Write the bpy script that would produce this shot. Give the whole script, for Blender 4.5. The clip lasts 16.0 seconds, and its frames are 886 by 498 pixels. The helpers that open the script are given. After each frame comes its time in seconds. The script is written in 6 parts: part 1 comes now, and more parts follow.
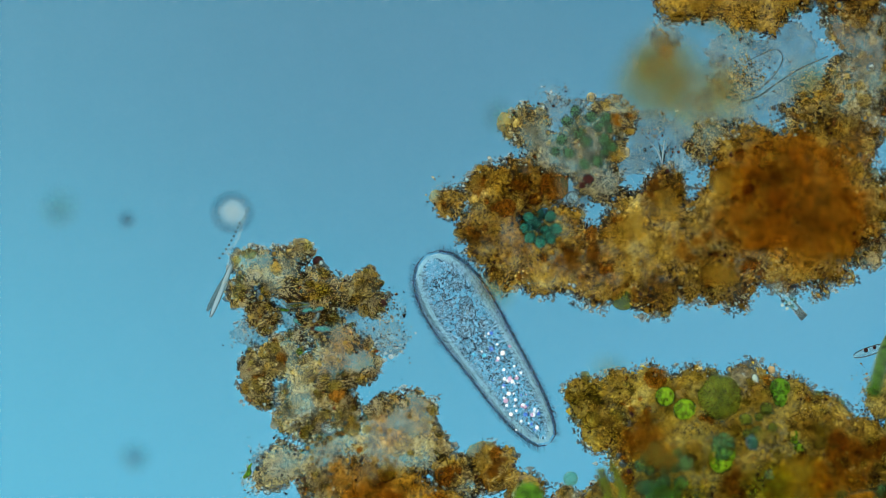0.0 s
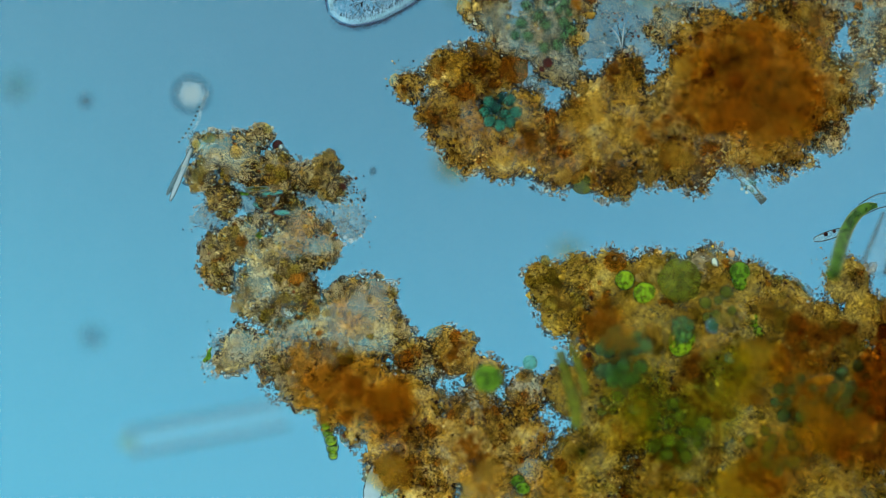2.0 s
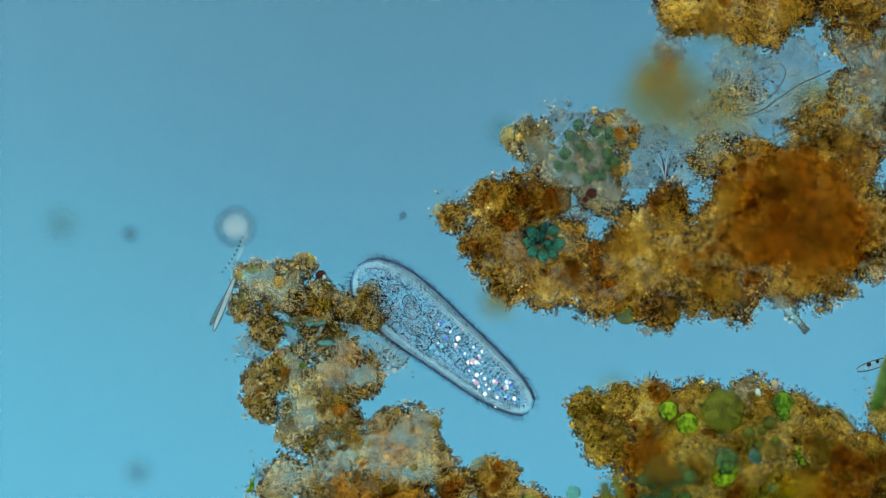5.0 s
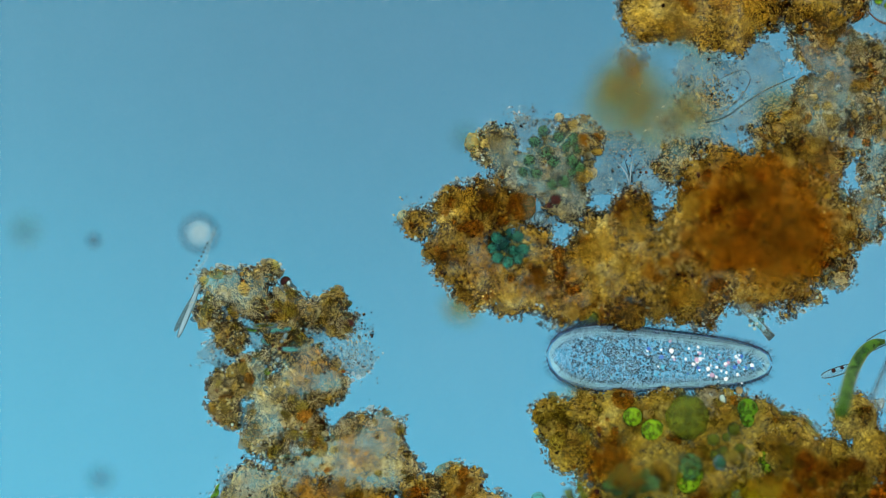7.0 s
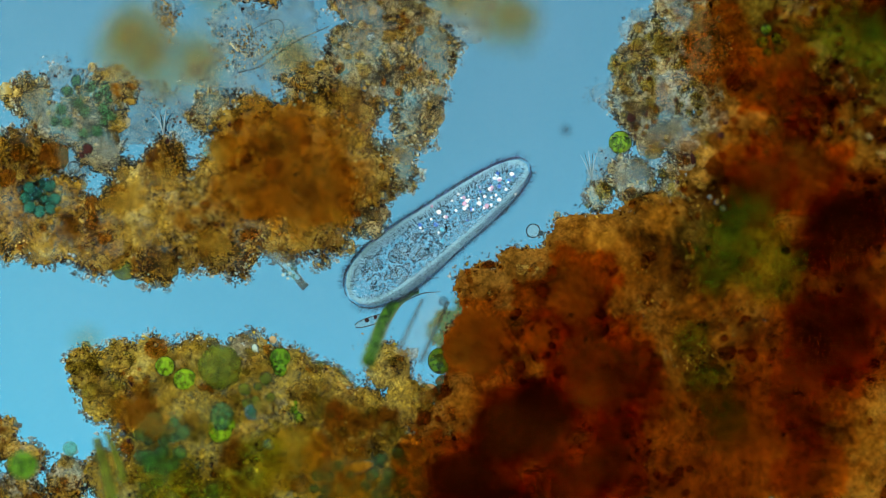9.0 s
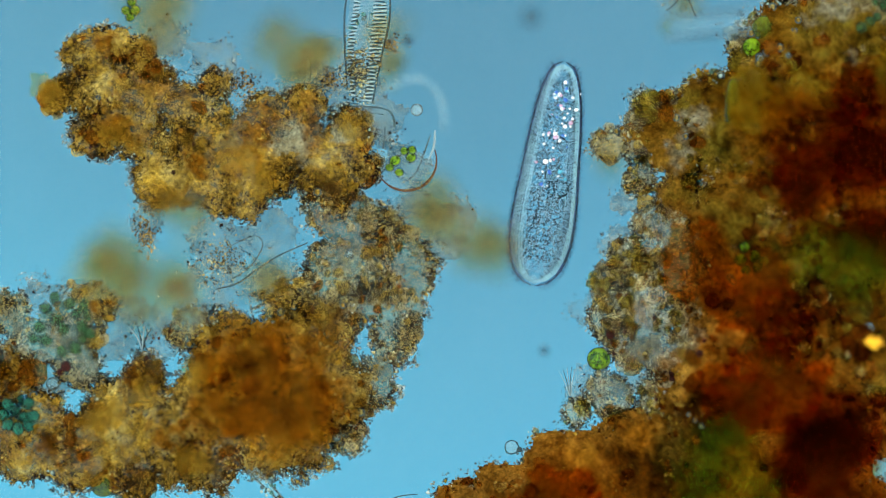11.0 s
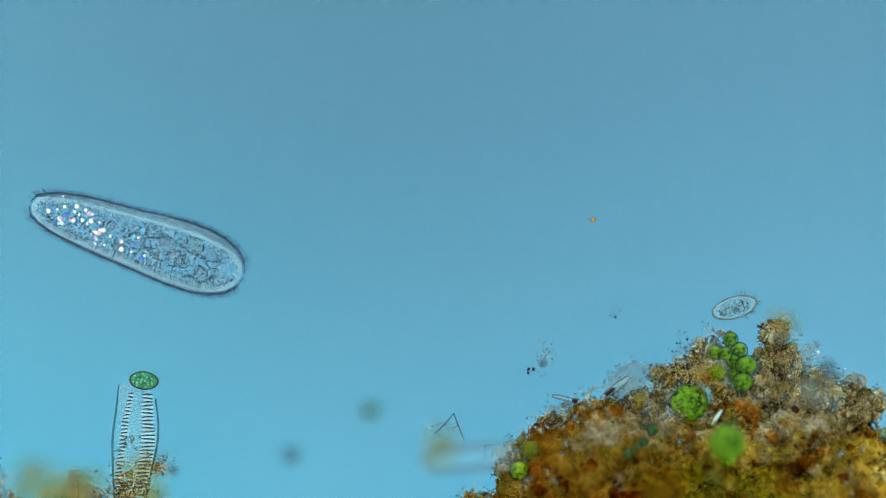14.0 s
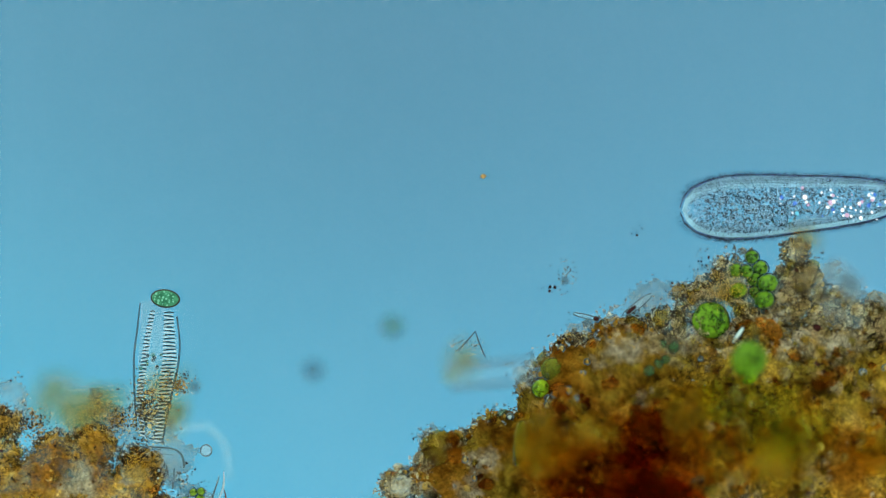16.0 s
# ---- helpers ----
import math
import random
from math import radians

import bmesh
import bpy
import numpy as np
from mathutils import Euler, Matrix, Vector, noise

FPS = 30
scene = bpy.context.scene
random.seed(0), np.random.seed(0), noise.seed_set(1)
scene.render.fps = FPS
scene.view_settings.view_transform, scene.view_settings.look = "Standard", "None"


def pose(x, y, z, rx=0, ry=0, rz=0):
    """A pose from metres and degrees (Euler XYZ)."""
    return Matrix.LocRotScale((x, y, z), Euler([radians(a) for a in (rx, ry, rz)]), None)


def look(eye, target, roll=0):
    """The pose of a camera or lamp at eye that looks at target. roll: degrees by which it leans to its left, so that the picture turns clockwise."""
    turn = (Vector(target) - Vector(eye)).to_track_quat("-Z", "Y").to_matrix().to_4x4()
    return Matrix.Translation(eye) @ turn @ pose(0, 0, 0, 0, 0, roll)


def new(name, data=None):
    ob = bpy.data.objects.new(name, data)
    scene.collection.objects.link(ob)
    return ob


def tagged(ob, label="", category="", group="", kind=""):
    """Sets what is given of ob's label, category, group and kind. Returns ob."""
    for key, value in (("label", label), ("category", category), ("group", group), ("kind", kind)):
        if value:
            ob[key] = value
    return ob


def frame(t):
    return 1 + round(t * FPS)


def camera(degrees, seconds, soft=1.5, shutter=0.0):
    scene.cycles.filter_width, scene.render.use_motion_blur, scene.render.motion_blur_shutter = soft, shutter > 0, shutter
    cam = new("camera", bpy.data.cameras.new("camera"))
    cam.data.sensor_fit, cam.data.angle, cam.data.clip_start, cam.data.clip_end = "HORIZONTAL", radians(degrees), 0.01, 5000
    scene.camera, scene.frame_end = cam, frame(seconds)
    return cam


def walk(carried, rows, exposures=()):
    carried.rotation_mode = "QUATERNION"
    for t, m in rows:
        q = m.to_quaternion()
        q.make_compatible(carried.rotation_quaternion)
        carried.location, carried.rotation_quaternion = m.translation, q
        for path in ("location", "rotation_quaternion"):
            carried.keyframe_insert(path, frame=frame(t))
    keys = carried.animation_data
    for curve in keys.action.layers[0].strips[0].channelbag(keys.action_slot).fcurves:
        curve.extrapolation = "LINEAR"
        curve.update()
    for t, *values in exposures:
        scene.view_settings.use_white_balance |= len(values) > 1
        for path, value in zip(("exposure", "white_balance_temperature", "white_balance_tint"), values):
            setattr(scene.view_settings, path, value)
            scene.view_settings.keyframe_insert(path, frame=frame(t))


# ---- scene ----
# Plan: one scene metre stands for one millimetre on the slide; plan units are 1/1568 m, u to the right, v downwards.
UNIT = 1 / 1568
FOCUS = 0.055            # height of the plane in focus above the glass
EYE = FOCUS + 0.5 / math.tan(radians(4))


def P(u, v, z=FOCUS):
    return Vector(((u - 784) * UNIT, (441 - v) * UNIT, z))


cam = camera(8, 16.0, soft=0.45)
cam.data.dof.use_dof = True
cam.data.dof.focus_distance = EYE - FOCUS
cam.data.dof.aperture_fstop = 0.42

# the stage slides under the lens: time, shift of the picture in plan units
STAGE = [
    (0.0, 0, 0), (0.1, 12, 40), (0.3, 43.6, 131.5), (0.5, 64.7, 206.3), (0.7, 69.5, 210.5), (1.0, 71.6, 210.9), (1.5, 72.5, 208.6),
    (2.0, 71.2, 205.2), (2.2, 46.7, 110.1), (2.3, 10.4, 5.7), (2.4, -13, -63.1), (2.5, -26, -103.5), (2.7, -57.5, -189),
    (3.0, -54.1, -188.3), (3.2, -55.2, -187.3)]
STAGE += [
    (5.3, 8.9, 22), (5.5, 18, 50.6), (6.0, 27.1, 67.4), (6.5, 23.6, 66.5), (7.0, 57.3, -35.9), (7.2, 213.8, -90.8),
    (7.3, 298.6, -61.9), (7.4, 354.4, 14.8), (7.5, 409.7, 98.6), (7.6, 461, 141), (7.7, 514, 152), (8.0, 676.2, 105.2), (8.2, 739.8, 85.3)]
STAGE += [
    (10.3, 938.6, -155.8), (10.5, 919.8, -240.1), (11.0, 920.4, -329.8), (11.2, 938.1, -369.7), (11.3, 954.1, -404.5),
    (11.5, 953.4, -455.5), (11.8, 945.6, -559.3), (12.0, 945.5, -660.6), (12.2, 971.5, -790.5), (12.4, 1049, -887.8),
    (12.5, 1093.8, -945.8), (12.7, 1141, -1008), (12.8, 1176, -1037), (12.9, 1235, -1072), (13.0, 1291.5, -1099), (13.2, 1327, -1106.1), (13.5, 1327.2, -1107.2),
    (14.0, 1330.8, -1077.6), (14.1, 1337.1, -1061.4), (14.4, 1302.5, -948), (14.5, 1294.7, -936.1), (15.0, 1293, -932.7), (16.0, 1293, -932.5)]
walk(cam, [(t, Matrix.Translation(P(784 + du, 441 + dv, EYE))) for t, du, dv in STAGE],
     [(0, 0.0), (3.2, 0.0), (5.3, -0.03), (7.0, 0.02), (8.0, 0.15), (11.0, 0.2), (12.0, 0.2), (13.5, 0.06), (16.0, 0.1)])

# ---- light ----
scene.cycles.transparent_max_bounces = 28
world = bpy.data.worlds.new("world")
scene.world = world
world.use_nodes = True
world.node_tree.nodes["Background"].inputs[0].default_value = (0.93, 1.0, 0.95, 1)
world.node_tree.nodes["Background"].inputs[1].default_value = 1.85
# fill sun from above, added for relief; the microscope itself lights from below
sun = new("fill_sun", bpy.data.lights.new("fill_sun", "SUN"))
sun.data.energy, sun.data.angle, sun.data.color = 0.9, radians(50), (1.0, 0.97, 0.93)
sun.matrix_world = look((-3.0, 2.6, 3.2), (0, 0, 0))


# ---- materials ----
def nodes_of(name):
    m = bpy.data.materials.new(name)
    m.use_nodes = True
    t = m.node_tree
    t.nodes.clear()
    return m, t, t.nodes.new("ShaderNodeOutputMaterial")


def add(t, kind, **values):
    n = t.nodes.new(kind)
    for k, v in values.items():
        n.inputs[k.replace("_", " ")].default_value = v
    return n


def rgb(c):
    return (c[0], c[1], c[2], 1)


def ramp(t, fac, stops):
    n = t.nodes.new("ShaderNodeValToRGB")
    while len(n.color_ramp.elements) < len(stops):
        n.color_ramp.elements.new(0.5)
    for e, (p, c) in zip(n.color_ramp.elements, stops):
        e.position, e.color = p, rgb(c)
    t.links.new(fac, n.inputs[0])
    return n.outputs[0]


def mixed(t, a, b, fac, mode="MIX"):
    n = t.nodes.new("ShaderNodeMix")
    n.data_type, n.blend_type = "RGBA", mode
    for sock, v in ((n.inputs[0], fac), (n.inputs[6], a), (n.inputs[7], b)):
        if hasattr(v, "is_output"):
            t.links.new(v, sock)
        else:
            sock.default_value = v
    return n.outputs[2]


def noise_of(t, scale, detail=3.0, rough=0.6, distortion=0.0):
    tc = t.nodes.new("ShaderNodeTexCoord")
    n = add(t, "ShaderNodeTexNoise", Scale=scale, Detail=detail, Roughness=rough, Distortion=distortion)
    t.links.new(tc.outputs["Object"], n.inputs["Vector"])
    return n.outputs[0]


def bump_of(t, height, strength, distance):
    n = add(t, "ShaderNodeBump", Strength=strength, Distance=distance)
    t.links.new(height, n.inputs["Height"])
    return n.outputs[0]


def finish(t, out, colour, rough=0.6, clear=0.0, bump=None, spec=0.3, tint=(1, 1, 1)):
    """A surface of that colour; clear: the share of light that passes straight through."""
    b = add(t, "ShaderNodeBsdfPrincipled", Roughness=rough)
    b.inputs["Specular IOR Level"].default_value = spec
    if hasattr(colour, "is_output"):
        t.links.new(colour, b.inputs["Base Color"])
    else:
        b.inputs["Base Color"].default_value = rgb(colour)
    if bump is not None:
        t.links.new(bump, b.inputs["Normal"])
    if clear:
        tr = add(t, "ShaderNodeBsdfTransparent", Color=rgb(tint))
        mx = t.nodes.new("ShaderNodeMixShader")
        mx.inputs[0].default_value = clear
        t.links.new(b.outputs[0], mx.inputs[1])
        t.links.new(tr.outputs[0], mx.inputs[2])
        t.links.new(mx.outputs[0], out.inputs[0])
    else:
        t.links.new(b.outputs[0], out.inputs[0])


def debris(name, dark, mid, light, scale=11.0, clear=(0.0, 0.0), spread=0.35, speckle=0.8, tint=(1, 1, 1)):
    """Soft organic debris: blotches, fine granules and a random shade for each grain; clear: the least and the most that it lets through."""
    m, t, out = nodes_of(name)
    big = ramp(t, noise_of(t, scale, 5.0, 0.62, 0.5), [(0.38, dark), (0.53, mid), (0.70, light)])
    patch = ramp(t, noise_of(t, 44.0, 3.0, 0.6, 0.6), [(0.33, (0.30, 0.23, 0.15)), (0.45, (0.80, 0.78, 0.72)), (0.56, (1.0, 1.0, 1.0)), (0.70, (1.35, 1.4, 1.5))])
    # creases painted dark with a bright edge beside them, for a look of relief
    fold = ramp(t, noise_of(t, 84.0, 4.0, 0.65, 1.6), [(0.36, (1.15, 1.1, 1.0)), (0.45, (0.9, 0.88, 0.85)), (0.49, (0.20, 0.17, 0.15)), (0.53, (1.7, 1.68, 1.6)), (0.60, (0.82, 0.8, 0.78))])
    fine = ramp(t, noise_of(t, 190.0, 4.0, 0.75), [(0.36, (0.30, 0.27, 0.24)), (0.5, (0.95, 0.95, 0.93)), (0.64, (1.75, 1.7, 1.6))])
    veil = ramp(t, noise_of(t, 13.0, 2.0, 0.5), [(0.36, (0.35, 0.35, 0.35)), (0.54, (1, 1, 1))])
    c = mixed(t, big, patch, 0.85, "MULTIPLY")
    crisp = mixed(t, c, mixed(t, fold, fine, 1.0, "MULTIPLY"), speckle, "MULTIPLY")
    c = mixed(t, mixed(t, c, fine, 0.35, "MULTIPLY"), crisp, veil)
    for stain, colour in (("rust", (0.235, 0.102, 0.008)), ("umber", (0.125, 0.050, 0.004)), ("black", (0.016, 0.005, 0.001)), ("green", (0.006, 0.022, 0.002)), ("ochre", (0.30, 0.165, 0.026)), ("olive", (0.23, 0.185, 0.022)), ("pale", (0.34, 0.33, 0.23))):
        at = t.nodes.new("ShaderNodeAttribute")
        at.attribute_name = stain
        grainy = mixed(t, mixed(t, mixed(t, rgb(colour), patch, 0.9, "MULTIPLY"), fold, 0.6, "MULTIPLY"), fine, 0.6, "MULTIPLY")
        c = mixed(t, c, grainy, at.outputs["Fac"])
    geo = t.nodes.new("ShaderNodeNewGeometry")
    shade = ramp(t, geo.outputs["Random Per Island"], [(0.0, (1 - spread, 1 - spread * 1.1, 1 - spread * 1.2)), (0.6, (1, 1, 1)), (1.0, (1 + spread, 1 + spread, 1 + spread * 0.9))])
    c = mixed(t, c, shade, 1.0, "MULTIPLY")
    d = add(t, "ShaderNodeBsdfDiffuse", Roughness=0.5)
    g = t.nodes.new("ShaderNodeBsdfTranslucent")
    for n in (d, g):
        t.links.new(c, n.inputs["Color"])
        t.links.new(bump_of(t, noise_of(t, 230.0, 3.0, 0.7), 0.35, 0.002), n.inputs["Normal"])
    b = t.nodes.new("ShaderNodeMixShader")
    b.inputs[0].default_value = 0.45
    t.links.new(d.outputs[0], b.inputs[1])
    t.links.new(g.outputs[0], b.inputs[2])
    tr = add(t, "ShaderNodeBsdfTransparent", Color=rgb(tint))
    mr = add(t, "ShaderNodeMapRange", From_Min=0.36, From_Max=0.66, To_Min=clear[0], To_Max=clear[1])
    t.links.new(noise_of(t, 26.0, 4.0, 0.7, 0.3), mr.inputs[0])
    thin = t.nodes.new("ShaderNodeAttribute")
    thin.attribute_name = "thin"
    solid = t.nodes.new("ShaderNodeAttribute")
    solid.attribute_name = "solid"
    keep = t.nodes.new("ShaderNodeMath")
    keep.operation = "MULTIPLY_ADD"
    t.links.new(solid.outputs["Fac"], keep.inputs[0])
    keep.inputs[1].default_value = -0.9
    keep.inputs[2].default_value = 1.0
    less = t.nodes.new("ShaderNodeMath")
    less.operation = "MULTIPLY"
    t.links.new(mr.outputs[0], less.inputs[0])
    t.links.new(keep.outputs[0], less.inputs[1])
    most = t.nodes.new("ShaderNodeMath")
    most.operation = "MAXIMUM"
    t.links.new(less.outputs[0], most.inputs[0])
    t.links.new(thin.outputs["Fac"], most.inputs[1])
    mx = t.nodes.new("ShaderNodeMixShader")
    t.links.new(most.outputs[0], mx.inputs[0])
    t.links.new(b.outputs[0], mx.inputs[1])
    t.links.new(tr.outputs[0], mx.inputs[2])
    t.links.new(mx.outputs[0], out.inputs[0])
    return m


def cell_mat(name, dark, light, scale=90.0, clear=0.0, rough=0.35):
    """A living cell: granular contents under a smooth wall."""
    m, t, out = nodes_of(name)
    c = ramp(t, noise_of(t, scale, 2.0, 0.6), [(0.35, dark), (0.62, light)])
    info = t.nodes.new("ShaderNodeObjectInfo")
    c = mixed(t, c, ramp(t, info.outputs["Random"], [(0, (0.75, 0.8, 0.8)), (1, (1.2, 1.15, 1.1))]), 1.0, "MULTIPLY")
    finish(t, out, c, rough, clear, bump_of(t, noise_of(t, scale * 1.6, 2.0), 0.25, 0.003), 0.06)
    return m


def plain(name, colour, clear=0.0, rough=0.3, tint=(1, 1, 1), grain=60.0, spec=0.08):
    m, t, out = nodes_of(name)
    c = mixed(t, rgb([x * 0.8 for x in colour]), rgb([min(1, x * 1.15) for x in colour]), noise_of(t, grain, 3.0))
    finish(t, out, c, rough, clear, None, spec, tint)
    return m


RUST = debris("rust_debris", (0.20, 0.095, 0.010), (0.43, 0.295, 0.042), (0.60, 0.52, 0.18), 16.0, (0.0, 0.62), tint=(1, 0.95, 0.82))
AMBER = debris("amber_grains", (0.16, 0.085, 0.012), (0.46, 0.33, 0.07), (0.80, 0.70, 0.30), 22.0, (0.22, 0.58), 0.75)
TAN = debris("tan_debris", (0.19, 0.125, 0.025), (0.40, 0.33, 0.115), (0.54, 0.51, 0.28), 20.0, (0.30, 0.92), tint=(1, 0.97, 0.88))
SAND = debris("sand_grains", (0.25, 0.19, 0.06), (0.43, 0.385, 0.165), (0.72, 0.70, 0.46), 24.0, (0.38, 0.75), 0.8)
OLIVE = debris("olive_debris", (0.27, 0.165, 0.015), (0.52, 0.40, 0.055), (0.60, 0.58, 0.20), 13.0, (0.0, 0.45), tint=(1, 0.93, 0.65))
RED = debris("dark_red_debris", (0.026, 0.009, 0.0008), (0.135, 0.048, 0.003), (0.33, 0.16, 0.014), 9.0, (0.0, 0.08), speckle=0.5, tint=(0.8, 0.4, 0.2))
MAHOGANY = debris("mahogany_debris", (0.065, 0.026, 0.002), (0.235, 0.115, 0.008), (0.45, 0.29, 0.036), 8.0, (0.0, 0.12), speckle=0.55, tint=(0.9, 0.6, 0.3))
UMBER = debris("umber_debris", (0.17, 0.09, 0.008), (0.43, 0.31, 0.04), (0.60, 0.54, 0.18), 12.0, (0.0, 0.35), tint=(1, 0.8, 0.5))
ASH = debris("ash_debris", (0.18, 0.15, 0.07), (0.40, 0.40, 0.27), (0.62, 0.68, 0.58), 24.0, (0.25, 0.82), tint=(1, 0.99, 0.94))
GREY = debris("grey_flakes", (0.17, 0.205, 0.19), (0.37, 0.42, 0.40), (0.48, 0.56, 0.54), 40.0, (0.45, 0.85), 0.6)
THIN_CLOUD = debris("thin_ochre_cloud", (0.19, 0.14, 0.03), (0.24, 0.18, 0.045), (0.29, 0.23, 0.08), 14.0, (0.91, 0.993), 0.15, 0.2, tint=(1, 0.98, 0.92))
CLOUD = debris("ochre_cloud", (0.17, 0.12, 0.022), (0.215, 0.16, 0.036), (0.26, 0.21, 0.065), 14.0, (0.85, 0.985), 0.15, 0.2, tint=(1, 0.97, 0.88))
HAZE = debris("rust_haze", (0.085, 0.034, 0.003), (0.175, 0.08, 0.007), (0.30, 0.17, 0.022), 14.0, (0.50, 0.98), 0.15, 0.3, tint=(1, 0.88, 0.64))
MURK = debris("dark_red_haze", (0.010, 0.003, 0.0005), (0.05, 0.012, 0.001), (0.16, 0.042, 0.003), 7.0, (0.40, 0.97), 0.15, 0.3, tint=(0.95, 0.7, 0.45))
BLACK_HAZE = debris("black_haze", (0.004, 0.002, 0.0006), (0.008, 0.003, 0.001), (0.02, 0.007, 0.001), 9.0, (0.0, 0.35), 0.15, 0.3, tint=(0.8, 0.5, 0.3))
MOSS = debris("olive_haze", (0.010, 0.035, 0.002), (0.036, 0.075, 0.004), (0.11, 0.14, 0.011), 9.0, (0.42, 0.97), 0.15, 0.3, tint=(0.9, 0.95, 0.65))
OCHRE_VEIL = debris("ochre_veil", (0.20, 0.11, 0.010), (0.33, 0.22, 0.03), (0.42, 0.32, 0.07), 18.0, (0.2, 0.8), 0.15, 0.2, tint=(1, 0.94, 0.75))
OLIVE_VEIL = debris("olive_veil", (0.15, 0.10, 0.008), (0.26, 0.20, 0.02), (0.34, 0.30, 0.05), 14.0, (0.2, 0.8), 0.15, 0.2, tint=(1, 0.94, 0.65))
RED_VEIL = debris("red_brown_veil", (0.035, 0.010, 0.001), (0.13, 0.042, 0.002), (0.26, 0.12, 0.01), 11.0, (0.15, 0.75), 0.15, 0.2, tint=(0.95, 0.7, 0.4))
OCHRE_CLOD = debris("ochre_clods", (0.22, 0.135, 0.018), (0.40, 0.285, 0.058), (0.54, 0.46, 0.17), 22.0, (0.40, 0.85), 0.35, 0.6, tint=(1, 0.96, 0.8))
OLIVE_CLOD = debris("olive_clods", (0.11, 0.085, 0.008), (0.22, 0.185, 0.026), (0.36, 0.33, 0.10), 22.0, (0.40, 0.85), 0.35, 0.6, tint=(0.98, 0.95, 0.75))
RUST_CLOD = debris("rust_clods", (0.11, 0.034, 0.003), (0.22, 0.085, 0.008), (0.36, 0.18, 0.028), 22.0, (0.35, 0.80), 0.35, 0.6, tint=(1, 0.8, 0.5))
DEEP_CLOD = debris("dark_red_clods", (0.036, 0.009, 0.0009), (0.095, 0.027, 0.002), (0.20, 0.070, 0.007), 16.0, (0.25, 0.70), 0.35, 0.5, tint=(0.95, 0.6, 0.3))
PALE_CLOD = debris("pale_clods", (0.29, 0.235, 0.10), (0.44, 0.40, 0.24), (0.62, 0.61, 0.46), 26.0, (0.40, 0.85), 0.4, 0.6, tint=(1, 0.98, 0.92))
GLASS_CLOD = debris("clear_grains", (0.10, 0.12, 0.10), (0.28, 0.32, 0.28), (0.55, 0.62, 0.58), 40.0, (0.5, 0.85), 0.7)
FILM = debris("grey_film", (0.13, 0.145, 0.11), (0.20, 0.22, 0.18), (0.26, 0.30, 0.27), 12.0, (0.62, 0.95), 0.1, 0.45)
DARK = debris("dark_specks", (0.015, 0.008, 0.006), (0.05, 0.02, 0.012), (0.15, 0.045, 0.015), 30.0, (0.0, 0.3))
TEAL = cell_mat("teal_cell", (0.003, 0.035, 0.028), (0.018, 0.135, 0.095), 170.0, 0.22)
GREEN = cell_mat("green_cell", (0.006, 0.038, 0.002), (0.09, 0.21, 0.010), 130.0, 0.15)
LIME = cell_mat("lime_cell", (0.014, 0.055, 0.002), (0.17, 0.31, 0.010), 130.0, 0.22)
FOREST = cell_mat("dark_green_cell", (0.008, 0.036, 0.014), (0.042, 0.125, 0.045), 160.0, 0.4)
CLEAR = plain("clear_wall", (0.30, 0.42, 0.46), 0.86, 0.15)
PALE = plain("pale_wall", (0.30, 0.42, 0.46), 0.50, 0.25)
INK = plain("dark_wall", (0.04, 0.07, 0.08), 0.25, 0.4)
GREYBLUE = plain("grey_blue_matter", (0.07, 0.14, 0.18), 0.45, 0.4)
HALO = plain("cell_wall", (0.008, 0.03, 0.018), 0.4, 0.3)
GLASSY = plain("silica", (0.28, 0.42, 0.46), 0.84, 0.12)
EDGE = plain("silica_edge", (0.06, 0.12, 0.14), 0.25, 0.3)
WHITE = plain("bright_crystal", (0.50, 0.70, 0.66), 0.35, 0.15)
AQUA = plain("aqua_matter", (0.05, 0.24, 0.22), 0.35, 0.3)
BLUR_GREEN = plain("soft_green", (0.03, 0.10, 0.06), 0.68, 0.5)
BLUR_DARK = plain("soft_dark", (0.02, 0.05, 0.07), 0.66, 0.5)
CREAM = plain("cream_matter", (0.42, 0.32, 0.16), 0.1, 0.5)
ORANGE = plain("orange_bead", (0.95, 0.48, 0.03), 0.0, 0.3)
MAROON = plain("maroon_speck", (0.03, 0.006, 0.005), 0.1, 0.5)
OLIVE_CELL = cell_mat("olive_cell", (0.035, 0.05, 0.004), (0.10, 0.13, 0.010), 90.0, 0.3)
THINWALL = plain("thin_wall", (0.03, 0.07, 0.10), 0.45, 0.3)
THREAD = plain("dark_thread", (0.045, 0.026, 0.008), 0.2, 0.5)
GLINT = plain("clear_bead", (0.42, 0.58, 0.56), 0.3, 0.3, grain=40.0)

# ---- setting ----
def part(name, bm, material, parent=None, label="", kind=""):
    me = bpy.data.meshes.new(name)
    if isinstance(bm, bmesh.types.BMesh):
        bm.to_mesh(me)
        bm.free()
    else:
        verts, faces = bm
        me.vertices.add(len(verts))
        me.vertices.foreach_set("co", np.asarray(verts, dtype=np.float32).ravel())
        n = len(faces)
        me.loops.add(n * 3)
        me.loops.foreach_set("vertex_index", np.asarray(faces, dtype=np.int32).ravel())
        me.polygons.add(n)
        me.polygons.foreach_set("loop_start", np.arange(0, n * 3, 3, dtype=np.int32))
        me.update(calc_edges=True)
    me.materials.append(material)
    ob = new(name, me)
    if parent is not None:
        ob.parent = parent
    return tagged(ob, label, kind=kind)


def smooth(ob):
    for p in ob.data.polygons:
        p.use_smooth = True
    return ob


def thing(name, u, v, z, label, category, group=""):
    ob = new(name)
    ob.empty_display_size = 0.01
    ob.matrix_basis = Matrix.Translation(P(u, v, z))
    return tagged(ob, label, category, group)


